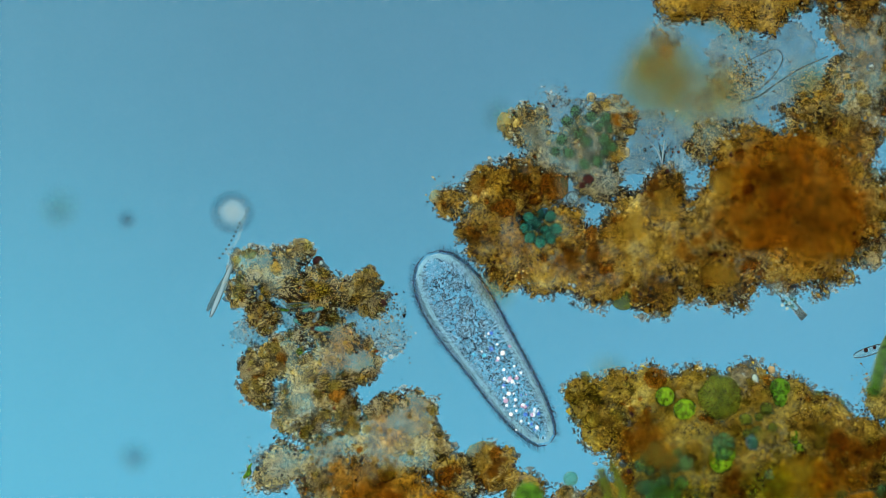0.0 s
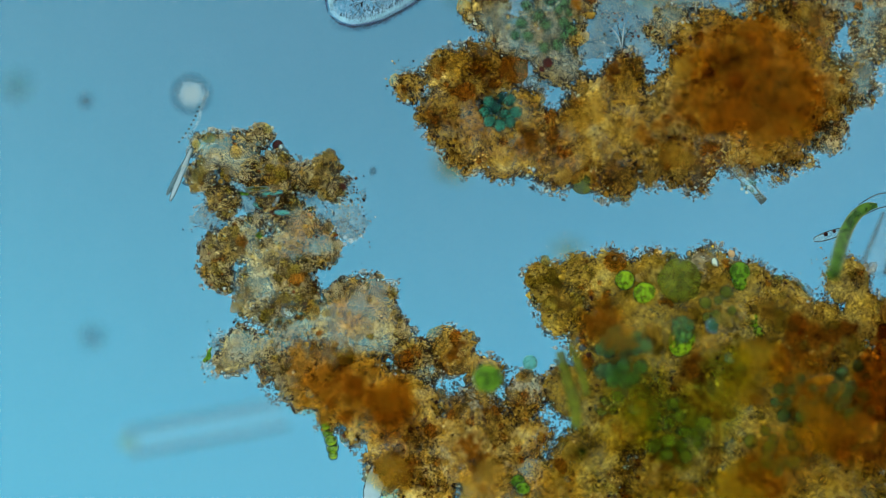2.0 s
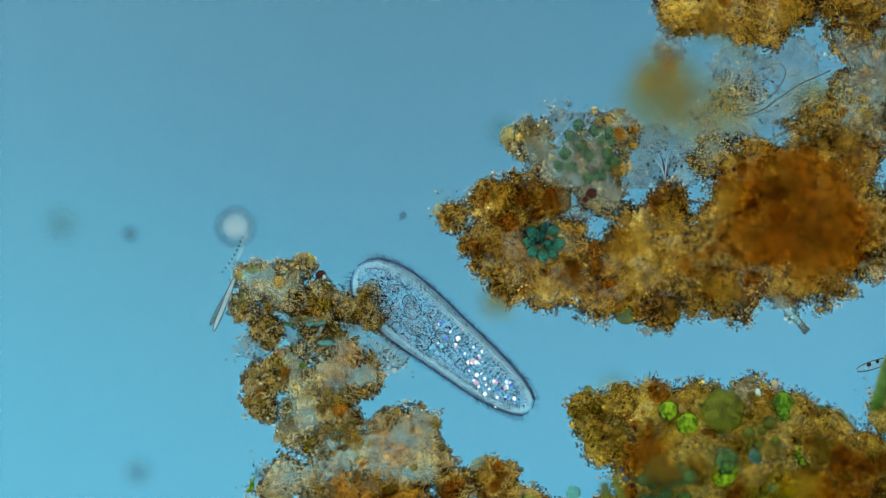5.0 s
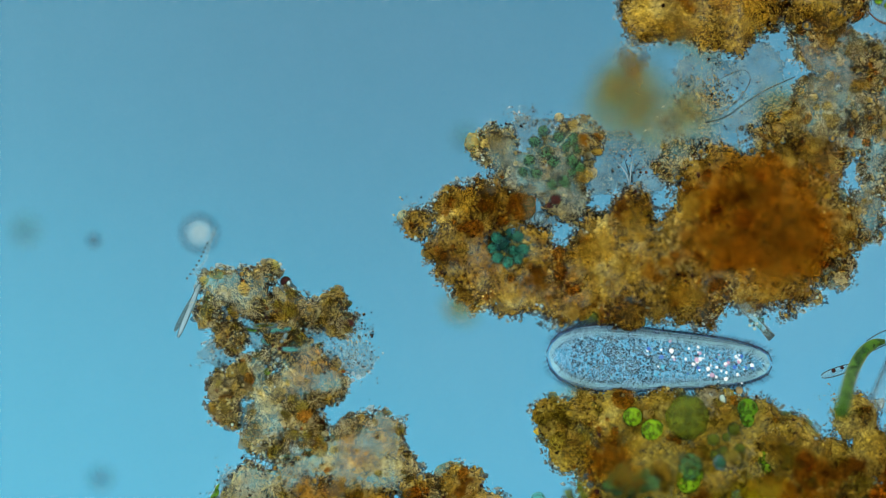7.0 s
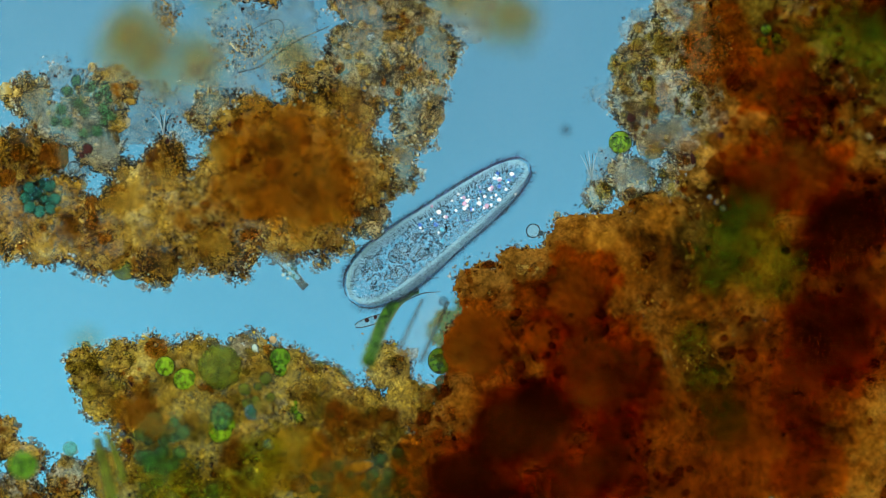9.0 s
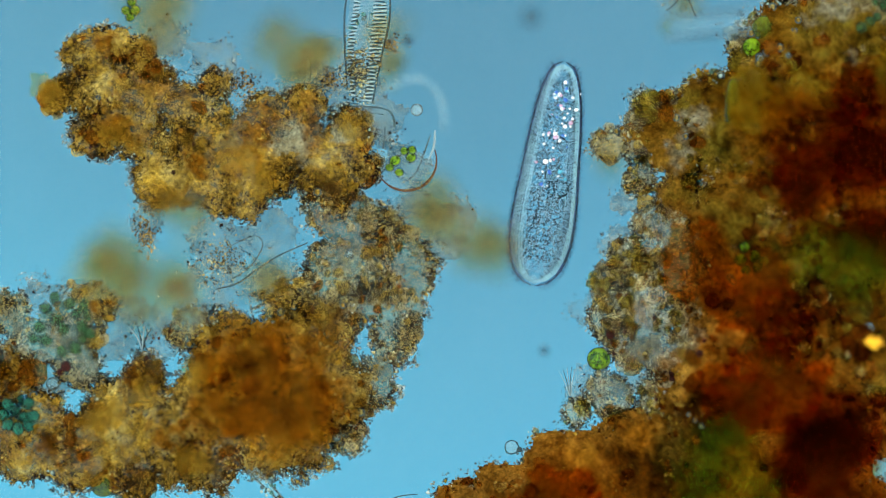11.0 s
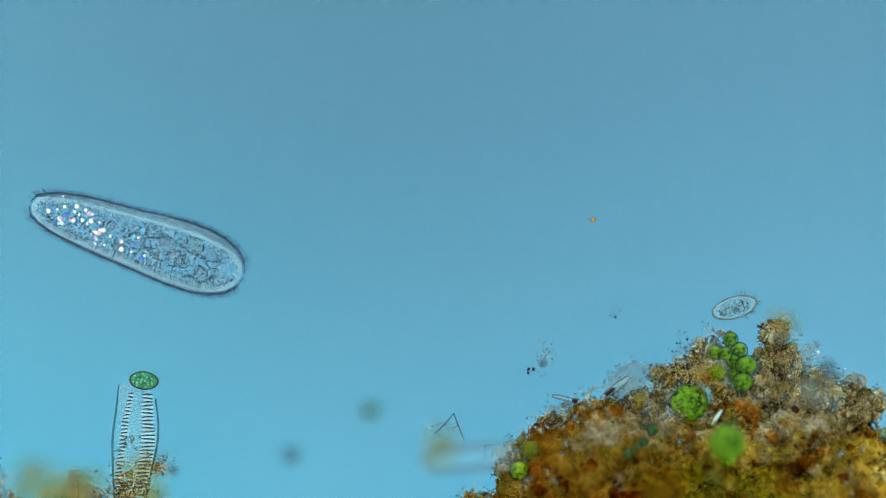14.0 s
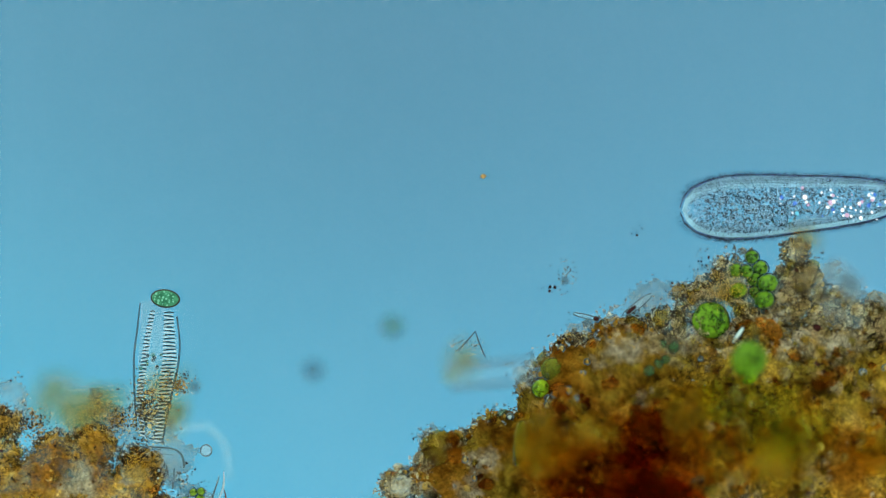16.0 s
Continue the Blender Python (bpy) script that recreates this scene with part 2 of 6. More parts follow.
def glass_slide():
    m, t, out = nodes_of("slide_glass")
    tr = add(t, "ShaderNodeBsdfTransparent", Color=(0.985, 0.995, 0.995, 1))
    gl = add(t, "ShaderNodeBsdfGlossy", Roughness=0.05)
    mx = t.nodes.new("ShaderNodeMixShader")
    mx.inputs[0].default_value = 0.01
    t.links.new(tr.outputs[0], mx.inputs[1])
    t.links.new(gl.outputs[0], mx.inputs[2])
    t.links.new(mx.outputs[0], out.inputs[0])
    bm = bmesh.new()
    bmesh.ops.create_cube(bm, size=1, matrix=Matrix.Translation((0.5, 0, -0.5)) @ Matrix.Diagonal((75, 25, 1.0, 1)))
    bmesh.ops.bevel(bm, geom=bm.edges[:], offset=0.05, segments=2, affect="EDGES")
    tagged(part("ground", bm, m), "clear glass microscope slide under the specimen", "slide", kind="structure")


def lit_field():
    """The lit field of the condenser far below the glass: a glowing blue ground with its falloff painted in."""
    m, t, out = nodes_of("lit_field")
    tc = t.nodes.new("ShaderNodeTexCoord")
    sx = t.nodes.new("ShaderNodeSeparateXYZ")
    t.links.new(tc.outputs["Object"], sx.inputs[0])

    def line(sock, a, b):
        n = add(t, "ShaderNodeMapRange", From_Min=a, From_Max=b)
        t.links.new(sock, n.inputs[0])
        return n.outputs[0]
    # uneven lamp brightness painted into the emission: brighter below, darker towards the upper centre
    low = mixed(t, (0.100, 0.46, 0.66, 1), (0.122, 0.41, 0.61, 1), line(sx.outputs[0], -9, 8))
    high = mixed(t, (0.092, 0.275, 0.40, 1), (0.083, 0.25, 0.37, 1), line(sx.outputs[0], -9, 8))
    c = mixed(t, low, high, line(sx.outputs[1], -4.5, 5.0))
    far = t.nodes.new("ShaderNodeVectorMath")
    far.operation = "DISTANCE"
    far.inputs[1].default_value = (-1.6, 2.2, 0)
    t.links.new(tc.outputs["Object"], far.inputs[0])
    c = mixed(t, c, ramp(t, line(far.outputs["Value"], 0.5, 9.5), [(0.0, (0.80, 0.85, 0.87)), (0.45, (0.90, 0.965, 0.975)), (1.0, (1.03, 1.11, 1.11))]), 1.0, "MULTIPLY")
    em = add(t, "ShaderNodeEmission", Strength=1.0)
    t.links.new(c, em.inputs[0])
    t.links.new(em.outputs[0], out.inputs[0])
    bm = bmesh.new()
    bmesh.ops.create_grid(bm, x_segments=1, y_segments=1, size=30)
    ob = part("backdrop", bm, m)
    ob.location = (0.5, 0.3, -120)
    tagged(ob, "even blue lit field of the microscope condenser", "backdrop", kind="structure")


glass_slide()
lit_field()

# ---- flocs of debris ----
rng = np.random.default_rng(7)


def pebble(seed, sub=1, rough=0.3):
    bm = bmesh.new()
    bmesh.ops.create_icosphere(bm, subdivisions=sub, radius=1)
    r = np.random.default_rng(seed)
    vs = np.array([v.co for v in bm.verts])
    fs = np.array([[v.index for v in f.verts] for f in bm.faces])
    bm.free()
    vs *= (1 + r.uniform(-rough, rough, len(vs)))[:, None]
    return vs, fs


CLODS = [pebble(60 + i, 2, 0.16) for i in range(5)]
PEBBLES = [pebble(i) for i in range(6)] + [pebble(20 + i, 1, 0.45) for i in range(3)]


def chip(seed):
    """A small angular crumb with eight faces."""
    r = np.random.default_rng(seed)
    vs = np.array([(1, 0, 0), (-1, 0, 0), (0, 1, 0), (0, -1, 0), (0, 0, 1), (0, 0, -1)], dtype=float) * r.uniform(0.75, 1.45, 6)[:, None]
    vs += r.uniform(-0.25, 0.25, (6, 3))
    fs = np.array([(0, 2, 4), (2, 1, 4), (1, 3, 4), (3, 0, 4), (2, 0, 5), (1, 2, 5), (3, 1, 5), (0, 3, 5)])
    return vs, fs


CHIPS = [chip(40 + i) for i in range(8)]


def spins(n):
    q = rng.normal(size=(n, 4))
    q /= np.linalg.norm(q, axis=1)[:, None]
    w, x, y, z = q.T
    return np.stack([np.stack([1 - 2 * (y * y + z * z), 2 * (x * y - z * w), 2 * (x * z + y * w)], -1),
                     np.stack([2 * (x * y + z * w), 1 - 2 * (x * x + z * z), 2 * (y * z - x * w)], -1),
                     np.stack([2 * (x * z - y * w), 2 * (y * z + x * w), 1 - 2 * (x * x + y * y)], -1)], -2)


def strew(points, radii, stretch=0.35, shapes=None):
    """One joined mesh of small stones of those radii at those points."""
    shapes = shapes or CHIPS
    pick = rng.integers(0, len(shapes), len(points))
    allv, allf, base = [], [], 0
    for k, (vs, fs) in enumerate(shapes):
        idx = np.nonzero(pick == k)[0]
        if not len(idx):
            continue
        s = radii[idx, None] * rng.uniform(1 - stretch, 1 + stretch, (len(idx), 3))
        v = vs[None] * s[:, None, :]
        v = np.einsum("nij,nvj->nvi", spins(len(idx)), v) + points[idx][:, None, :]
        f = fs[None] + (np.arange(len(idx)) * len(vs))[:, None, None] + base
        allv.append(v.reshape(-1, 3))
        allf.append(f.reshape(-1, 3))
        base += v.shape[0] * v.shape[1]
    return np.concatenate(allv), np.concatenate(allf)


def strands(points, length, thick):
    """One joined mesh of short curved threads that lie at those points."""
    n = len(points)
    a, bend = rng.uniform(0, 2 * math.pi, n), rng.normal(0, 1.5, n)
    size = length * rng.gamma(3.0, 1 / 3.0, n)
    steps = np.linspace(-0.5, 0.5, 5)
    way = a[:, None] + bend[:, None] * steps[None]
    line = np.cumsum(np.stack([np.cos(way), np.sin(way), 0.25 * np.sin(3 * way)], -1), 1) * (size / 5)[:, None, None]
    line = line - line.mean(1, keepdims=True) + points[:, None]
    side = np.stack([-np.sin(way), np.cos(way), np.zeros_like(way)], -1)
    girth = thick * np.array([0.35, 0.9, 1.0, 0.9, 0.35])[None, :, None] * rng.uniform(0.7, 1.4, n)[:, None, None]
    up = np.array([0.0, 0.0, 1.0])
    ring = np.stack([line + side * girth, line + up * girth, line - side * girth], 2)
    one = []
    for i in range(4):
        for c in range(3):
            p, q = 3 * i + c, 3 * i + (c + 1) % 3
            one += [(p, q, p + 3), (q, q + 3, p + 3)]
    faces = np.array(one)[None] + (np.arange(n) * 15)[:, None, None]
    return ring.reshape(-1, 3), faces.reshape(-1, 3)


LATTICE = np.random.default_rng(11).uniform(-1, 1, (256, 256))


def waves(u, v, size, shift=0):
    """Smooth random waves of about that size, from -1 to 1."""
    x, y = u / size + 17.3 * shift + 40, v / size + 9.1 * shift + 60
    i, j = np.floor(x).astype(int), np.floor(y).astype(int)
    f, g = x - i, y - j
    f, g = f * f * (3 - 2 * f), g * g * (3 - 2 * g)
    i, j, i1, j1 = i % 256, j % 256, (i + 1) % 256, (j + 1) % 256
    return (LATTICE[i, j] * (1 - f) + LATTICE[i1, j] * f) * (1 - g) + (LATTICE[i, j1] * (1 - f) + LATTICE[i1, j1] * f) * g


FIELDS, FLOCS = [], []
# where the debris takes another colour; dark kinds also rise higher: u, v, radius
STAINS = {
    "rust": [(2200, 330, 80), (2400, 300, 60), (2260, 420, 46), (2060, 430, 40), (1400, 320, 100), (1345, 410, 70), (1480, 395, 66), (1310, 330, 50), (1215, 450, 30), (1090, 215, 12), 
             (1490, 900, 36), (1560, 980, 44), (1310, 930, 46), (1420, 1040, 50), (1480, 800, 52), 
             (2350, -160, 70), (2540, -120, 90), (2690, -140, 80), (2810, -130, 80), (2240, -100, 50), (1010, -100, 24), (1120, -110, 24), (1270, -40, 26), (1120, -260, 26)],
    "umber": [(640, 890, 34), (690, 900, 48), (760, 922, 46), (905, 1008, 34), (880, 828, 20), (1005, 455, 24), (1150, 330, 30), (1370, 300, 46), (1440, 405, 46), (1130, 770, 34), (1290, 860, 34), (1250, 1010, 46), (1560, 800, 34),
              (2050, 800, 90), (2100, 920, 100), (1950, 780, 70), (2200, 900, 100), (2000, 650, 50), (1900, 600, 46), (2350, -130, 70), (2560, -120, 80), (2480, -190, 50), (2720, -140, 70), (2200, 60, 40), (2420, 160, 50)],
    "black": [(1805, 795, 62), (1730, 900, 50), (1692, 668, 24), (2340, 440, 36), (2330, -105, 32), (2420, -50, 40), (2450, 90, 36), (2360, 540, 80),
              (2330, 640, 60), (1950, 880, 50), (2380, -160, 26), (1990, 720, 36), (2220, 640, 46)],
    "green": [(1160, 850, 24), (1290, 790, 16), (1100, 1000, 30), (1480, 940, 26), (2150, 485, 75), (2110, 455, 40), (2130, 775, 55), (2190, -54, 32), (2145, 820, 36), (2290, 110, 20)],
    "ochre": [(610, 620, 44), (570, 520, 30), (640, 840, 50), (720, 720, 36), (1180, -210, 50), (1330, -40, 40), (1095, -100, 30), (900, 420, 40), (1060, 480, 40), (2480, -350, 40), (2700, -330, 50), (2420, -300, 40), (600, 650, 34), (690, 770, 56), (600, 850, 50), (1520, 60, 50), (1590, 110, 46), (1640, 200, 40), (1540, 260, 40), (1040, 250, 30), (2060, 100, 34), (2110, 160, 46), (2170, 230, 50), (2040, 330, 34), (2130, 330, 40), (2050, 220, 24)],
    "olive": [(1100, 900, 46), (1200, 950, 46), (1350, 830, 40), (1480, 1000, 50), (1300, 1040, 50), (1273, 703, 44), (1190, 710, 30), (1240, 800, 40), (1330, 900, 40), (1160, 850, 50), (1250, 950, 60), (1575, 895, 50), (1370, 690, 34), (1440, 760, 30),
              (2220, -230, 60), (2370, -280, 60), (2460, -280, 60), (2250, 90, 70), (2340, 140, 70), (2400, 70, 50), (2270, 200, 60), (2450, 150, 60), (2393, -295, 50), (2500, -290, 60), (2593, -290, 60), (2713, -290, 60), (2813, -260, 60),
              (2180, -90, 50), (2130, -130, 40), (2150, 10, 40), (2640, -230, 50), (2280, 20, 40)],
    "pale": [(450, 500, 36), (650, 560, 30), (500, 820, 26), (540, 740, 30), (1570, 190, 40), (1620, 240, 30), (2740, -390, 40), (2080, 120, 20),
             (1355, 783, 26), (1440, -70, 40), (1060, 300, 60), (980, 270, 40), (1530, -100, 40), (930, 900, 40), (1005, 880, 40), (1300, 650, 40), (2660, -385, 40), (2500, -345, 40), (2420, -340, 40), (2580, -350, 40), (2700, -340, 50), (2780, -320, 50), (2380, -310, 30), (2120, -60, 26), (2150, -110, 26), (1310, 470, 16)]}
RISE, SINK = 1.35, 1.8


class Field:
    """The thickness of a floc over the plan: domes that run into one another, with a ragged outline."""

    def __init__(self, lobes, step=4, ragged=0.42, gaps=0.0):
        L = np.array(lobes, dtype=float)
        pad = 50
        self.u = np.arange(L[:, 0].min() - L[:, 2].max() - pad, L[:, 0].max() + L[:, 2].max() + pad, step)
        self.v = np.arange(L[:, 1].min() - L[:, 2].max() - pad, L[:, 1].max() + L[:, 2].max() + pad, step)
        U, V = np.meshgrid(self.u, self.v, indexing="ij")
        n = ragged * (0.45 * waves(U, V, 85, 10) + 0.6 * waves(U, V, 46, 1) + 0.5 * waves(U, V, 22, 2) + 0.4 * waves(U, V, 11, 3) + 0.2 * waves(U, V, 6, 4))
        n = n - gaps * np.clip(waves(U, V, 38, 7) + 0.6 * waves(U, V, 17, 8) - 0.15, 0, 1)
        self.f = np.full(U.shape, -9.0)
        H, extra = np.zeros(U.shape), np.zeros(U.shape)
        for u, v, r in L:
            d = 1 - ((U - u) ** 2 + (V - v) ** 2) / r ** 2
            e = d + n * np.minimum(1.0, 45 / r + 0.25)
            self.f = np.maximum(self.f, e)
            extra += np.clip(d, 0, 1)
            H = np.maximum(H, min(0.5 * r, 46) * np.sqrt(np.clip(e, 0, 1.2)))
        fill = np.clip(extra + 0.5 * n, 0, 1.2) * 24
        H = np.maximum(H, np.where(extra > 0.12, fill, 0))
        self.f = np.maximum(self.f, np.where(extra > 0.12, fill / 24, -9))
        k = 1 + 0.30 * waves(U, V, 34, 5) + 0.10 * waves(U, V, 15, 6)
        self.H = H
        self.top = FOCUS + (RISE * H * k + np.where(H > 0, 1.2 * waves(U, V, 9, 9), 0) * np.minimum(H / 10, 1)) * UNIT
        self.low = np.maximum(FOCUS - SINK * H * UNIT, 0.0015)
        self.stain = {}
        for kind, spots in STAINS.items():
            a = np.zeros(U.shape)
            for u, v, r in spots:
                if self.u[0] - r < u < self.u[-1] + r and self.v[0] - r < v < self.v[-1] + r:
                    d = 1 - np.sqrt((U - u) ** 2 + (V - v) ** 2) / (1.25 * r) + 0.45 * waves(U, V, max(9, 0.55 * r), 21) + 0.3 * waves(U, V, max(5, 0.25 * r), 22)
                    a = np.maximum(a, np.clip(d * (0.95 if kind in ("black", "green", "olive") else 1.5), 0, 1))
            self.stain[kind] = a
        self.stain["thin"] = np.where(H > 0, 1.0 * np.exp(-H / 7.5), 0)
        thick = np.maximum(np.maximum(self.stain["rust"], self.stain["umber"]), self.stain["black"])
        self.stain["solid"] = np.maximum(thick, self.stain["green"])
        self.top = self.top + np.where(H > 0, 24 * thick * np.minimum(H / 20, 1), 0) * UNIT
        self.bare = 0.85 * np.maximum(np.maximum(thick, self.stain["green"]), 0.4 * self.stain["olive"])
        crumbly = np.clip(0.42 + 1.2 * waves(U, V, 70, 31) + 0.8 * waves(U, V, 28, 32), 0.04, 1.0)
        self.crumbly = np.where(self.f < 0.22, 1.0, crumbly)
        self.step = step
        FIELDS.append(self)

    def mesh(self):
        nu, nv = self.H.shape
        ins = self.H > 0
        cell = ins[:-1, :-1] & ins[1:, :-1] & ins[:-1, 1:] & ins[1:, 1:]
        used = np.zeros_like(ins)
        for a in (0, 1):
            for b in (0, 1):
                used[a:nu - 1 + a, b:nv - 1 + b] |= cell
        idx = -np.ones(ins.shape, int)
        idx[used] = np.arange(used.sum())
        n = int(used.sum())
        self.used = used
        U, V = np.meshgrid(self.u, self.v, indexing="ij")
        jit = rng.uniform(-0.35, 0.35, (2, n)) * self.step
        X, Y = (U[used] + jit[0] - 784) * UNIT, (441 - V[used] - jit[1]) * UNIT
        vs = np.concatenate([np.stack([X, Y, self.top[used]], 1), np.stack([X, Y, self.low[used]], 1)])
        a, b, c, d = idx[:-1, :-1][cell], idx[1:, :-1][cell], idx[1:, 1:][cell], idx[:-1, 1:][cell]
        fs = [np.stack([a, c, b], 1), np.stack([a, d, c], 1), np.stack([a, b, c], 1) + n, np.stack([a, c, d], 1) + n]
        pad = np.pad(cell, 1)
        for own, other, p, q in ((cell, pad[1:-1, :-2], a, b), (cell, pad[1:-1, 2:], c, d), (cell, pad[:-2, 1:-1], d, a), (cell, pad[2:, 1:-1], b, c)):
            edge = ~other[own]
            i, j = p[edge], q[edge]
            fs += [np.stack([i, j, j + n], 1), np.stack([i, j + n, i + n], 1)]
        return vs, np.concatenate(fs)

    def strewn(self, n, low=0.0, high=9.0, lift=0.0, depth=0.0, bare=1.0):
        """Random places where the field lies between low and high: on the top face, or through the depth."""
        i, j = np.nonzero((self.f > low) & (self.f < high))
        w = (1.0 - 0.97 * bare * self.bare[i, j]) * self.crumbly[i, j]
        k = rng.choice(len(i), n, p=w / w.sum())
        x = (self.u[i[k]] + rng.uniform(-0.5, 0.5, n) * self.step - 784) * UNIT
        y = (441 - self.v[j[k]] - rng.uniform(-0.5, 0.5, n) * self.step) * UNIT
        z = self.top[i[k], j[k]] + lift * UNIT - depth * np.abs(rng.normal(0, 1, n)) * (self.top[i[k], j[k]] - FOCUS)
        return np.stack([x, y, z + rng.normal(0, 3, n) * UNIT], 1)

    def at(self, u, v):
        i, j = int(round((u - self.u[0]) / self.step)), int(round((v - self.v[0]) / self.step))
        if 0 <= i < len(self.u) and 0 <= j < len(self.v) and self.H[i, j] > 0:
            return float(self.top[i, j])
        return 0.0


def surface(u, v):
    """The height of the debris at that place of the plan, or the plane in focus."""
    return max([FOCUS] + [f.at(u, v) for f in FIELDS])


def sizes(n, small, mean):
    return (small + rng.gamma(2.2, mean / 2.2, n)) * UNIT


def film(lobes, label, pale):
    """A thin translucent skin of fine matter round the debris."""
    top = thing("film", lobes[0][0], lobes[0][1], 0, label, "film")
    back = top.matrix_basis.inverted()
    f = Field(lobes, 5, 1.1, 0.35)
    f.top = FOCUS - 0.012 + (f.top - FOCUS) * 0.3
    f.low = f.top - 0.004
    made = [smooth(part("skin", f.mesh(), FILM, top, kind="stuff"))]
    fade = np.clip(1 - f.f / 0.7, 0, 1) ** 0.6
    made[0].data.attributes.new("thin", "FLOAT", "POINT").data.foreach_set("value", np.tile(fade[f.used], 2).astype(np.float32))
    made.append(part("pale_flake", strew(f.strewn(pale, -0.2), sizes(pale, 0.5, 0.9), 0.5), GREY, top, kind="stuff"))
    made.append(part("dark_speck", strew(f.strewn(pale // 3, -0.2), sizes(pale // 3, 0.4, 0.8), 0.5), DARK, top, kind="stuff"))
    for ob in made:
        ob.matrix_parent_inverse = back
    FIELDS.remove(f)


# the algae lie bare of clods: u, v, radius
CLEARINGS = [(956, 403, 40), (1030, 250, 58), (1172, 850, 56), (1575, 895, 50), (1155, 925, 30), (2620, -440, 52), (2463, -305, 36), (2248, 127, 28), (2552, -365, 44), (2610, -290, 42), (1211, 725, 24), (1176, 701, 20),
             (1379, 690, 22), (1273, 703, 36), (1276, 800, 30), (934, 868, 30), (2270, -280, 24), (2250, -245, 20), (2212, -148, 42), (1103, 527, 22), (1404, 780, 20), (1265, 965, 50), (1470, 905, 40), (1430, 1000, 46), (1340, 745, 30)]


def cleared(spots):
    """Those of the places that lie off the algae."""
    away = [((spots[:, 0] / UNIT + 784 - u) ** 2 + (441 - spots[:, 1] / UNIT - v) ** 2) > c * c for u, v, c in CLEARINGS]
    return spots[np.logical_and.reduce(away)]


def haze(lobes, z, mat, label, dense=0.46):
    """A soft lens of fine debris over a floc, above the plane in focus, that thins out to nothing at its rim."""
    top = thing("haze", lobes[0][0], lobes[0][1], 0, label, "debris")
    f = Field(lobes, 6, 0.8, 0.0)
    f.top = z + (f.top - FOCUS) * 0.15
    f.low = f.top - 0.02
    ob = smooth(part("veil", f.mesh(), mat, top, kind="stuff"))
    ob.matrix_parent_inverse = top.matrix_basis.inverted()
    fade = 1 - dense * np.clip(f.f / 1.15, 0, 1) ** 1.7
    ob.data.attributes.new("thin", "FLOAT", "POINT").data.foreach_set("value", np.tile(fade[f.used], 2).astype(np.float32))
    FIELDS.remove(f)


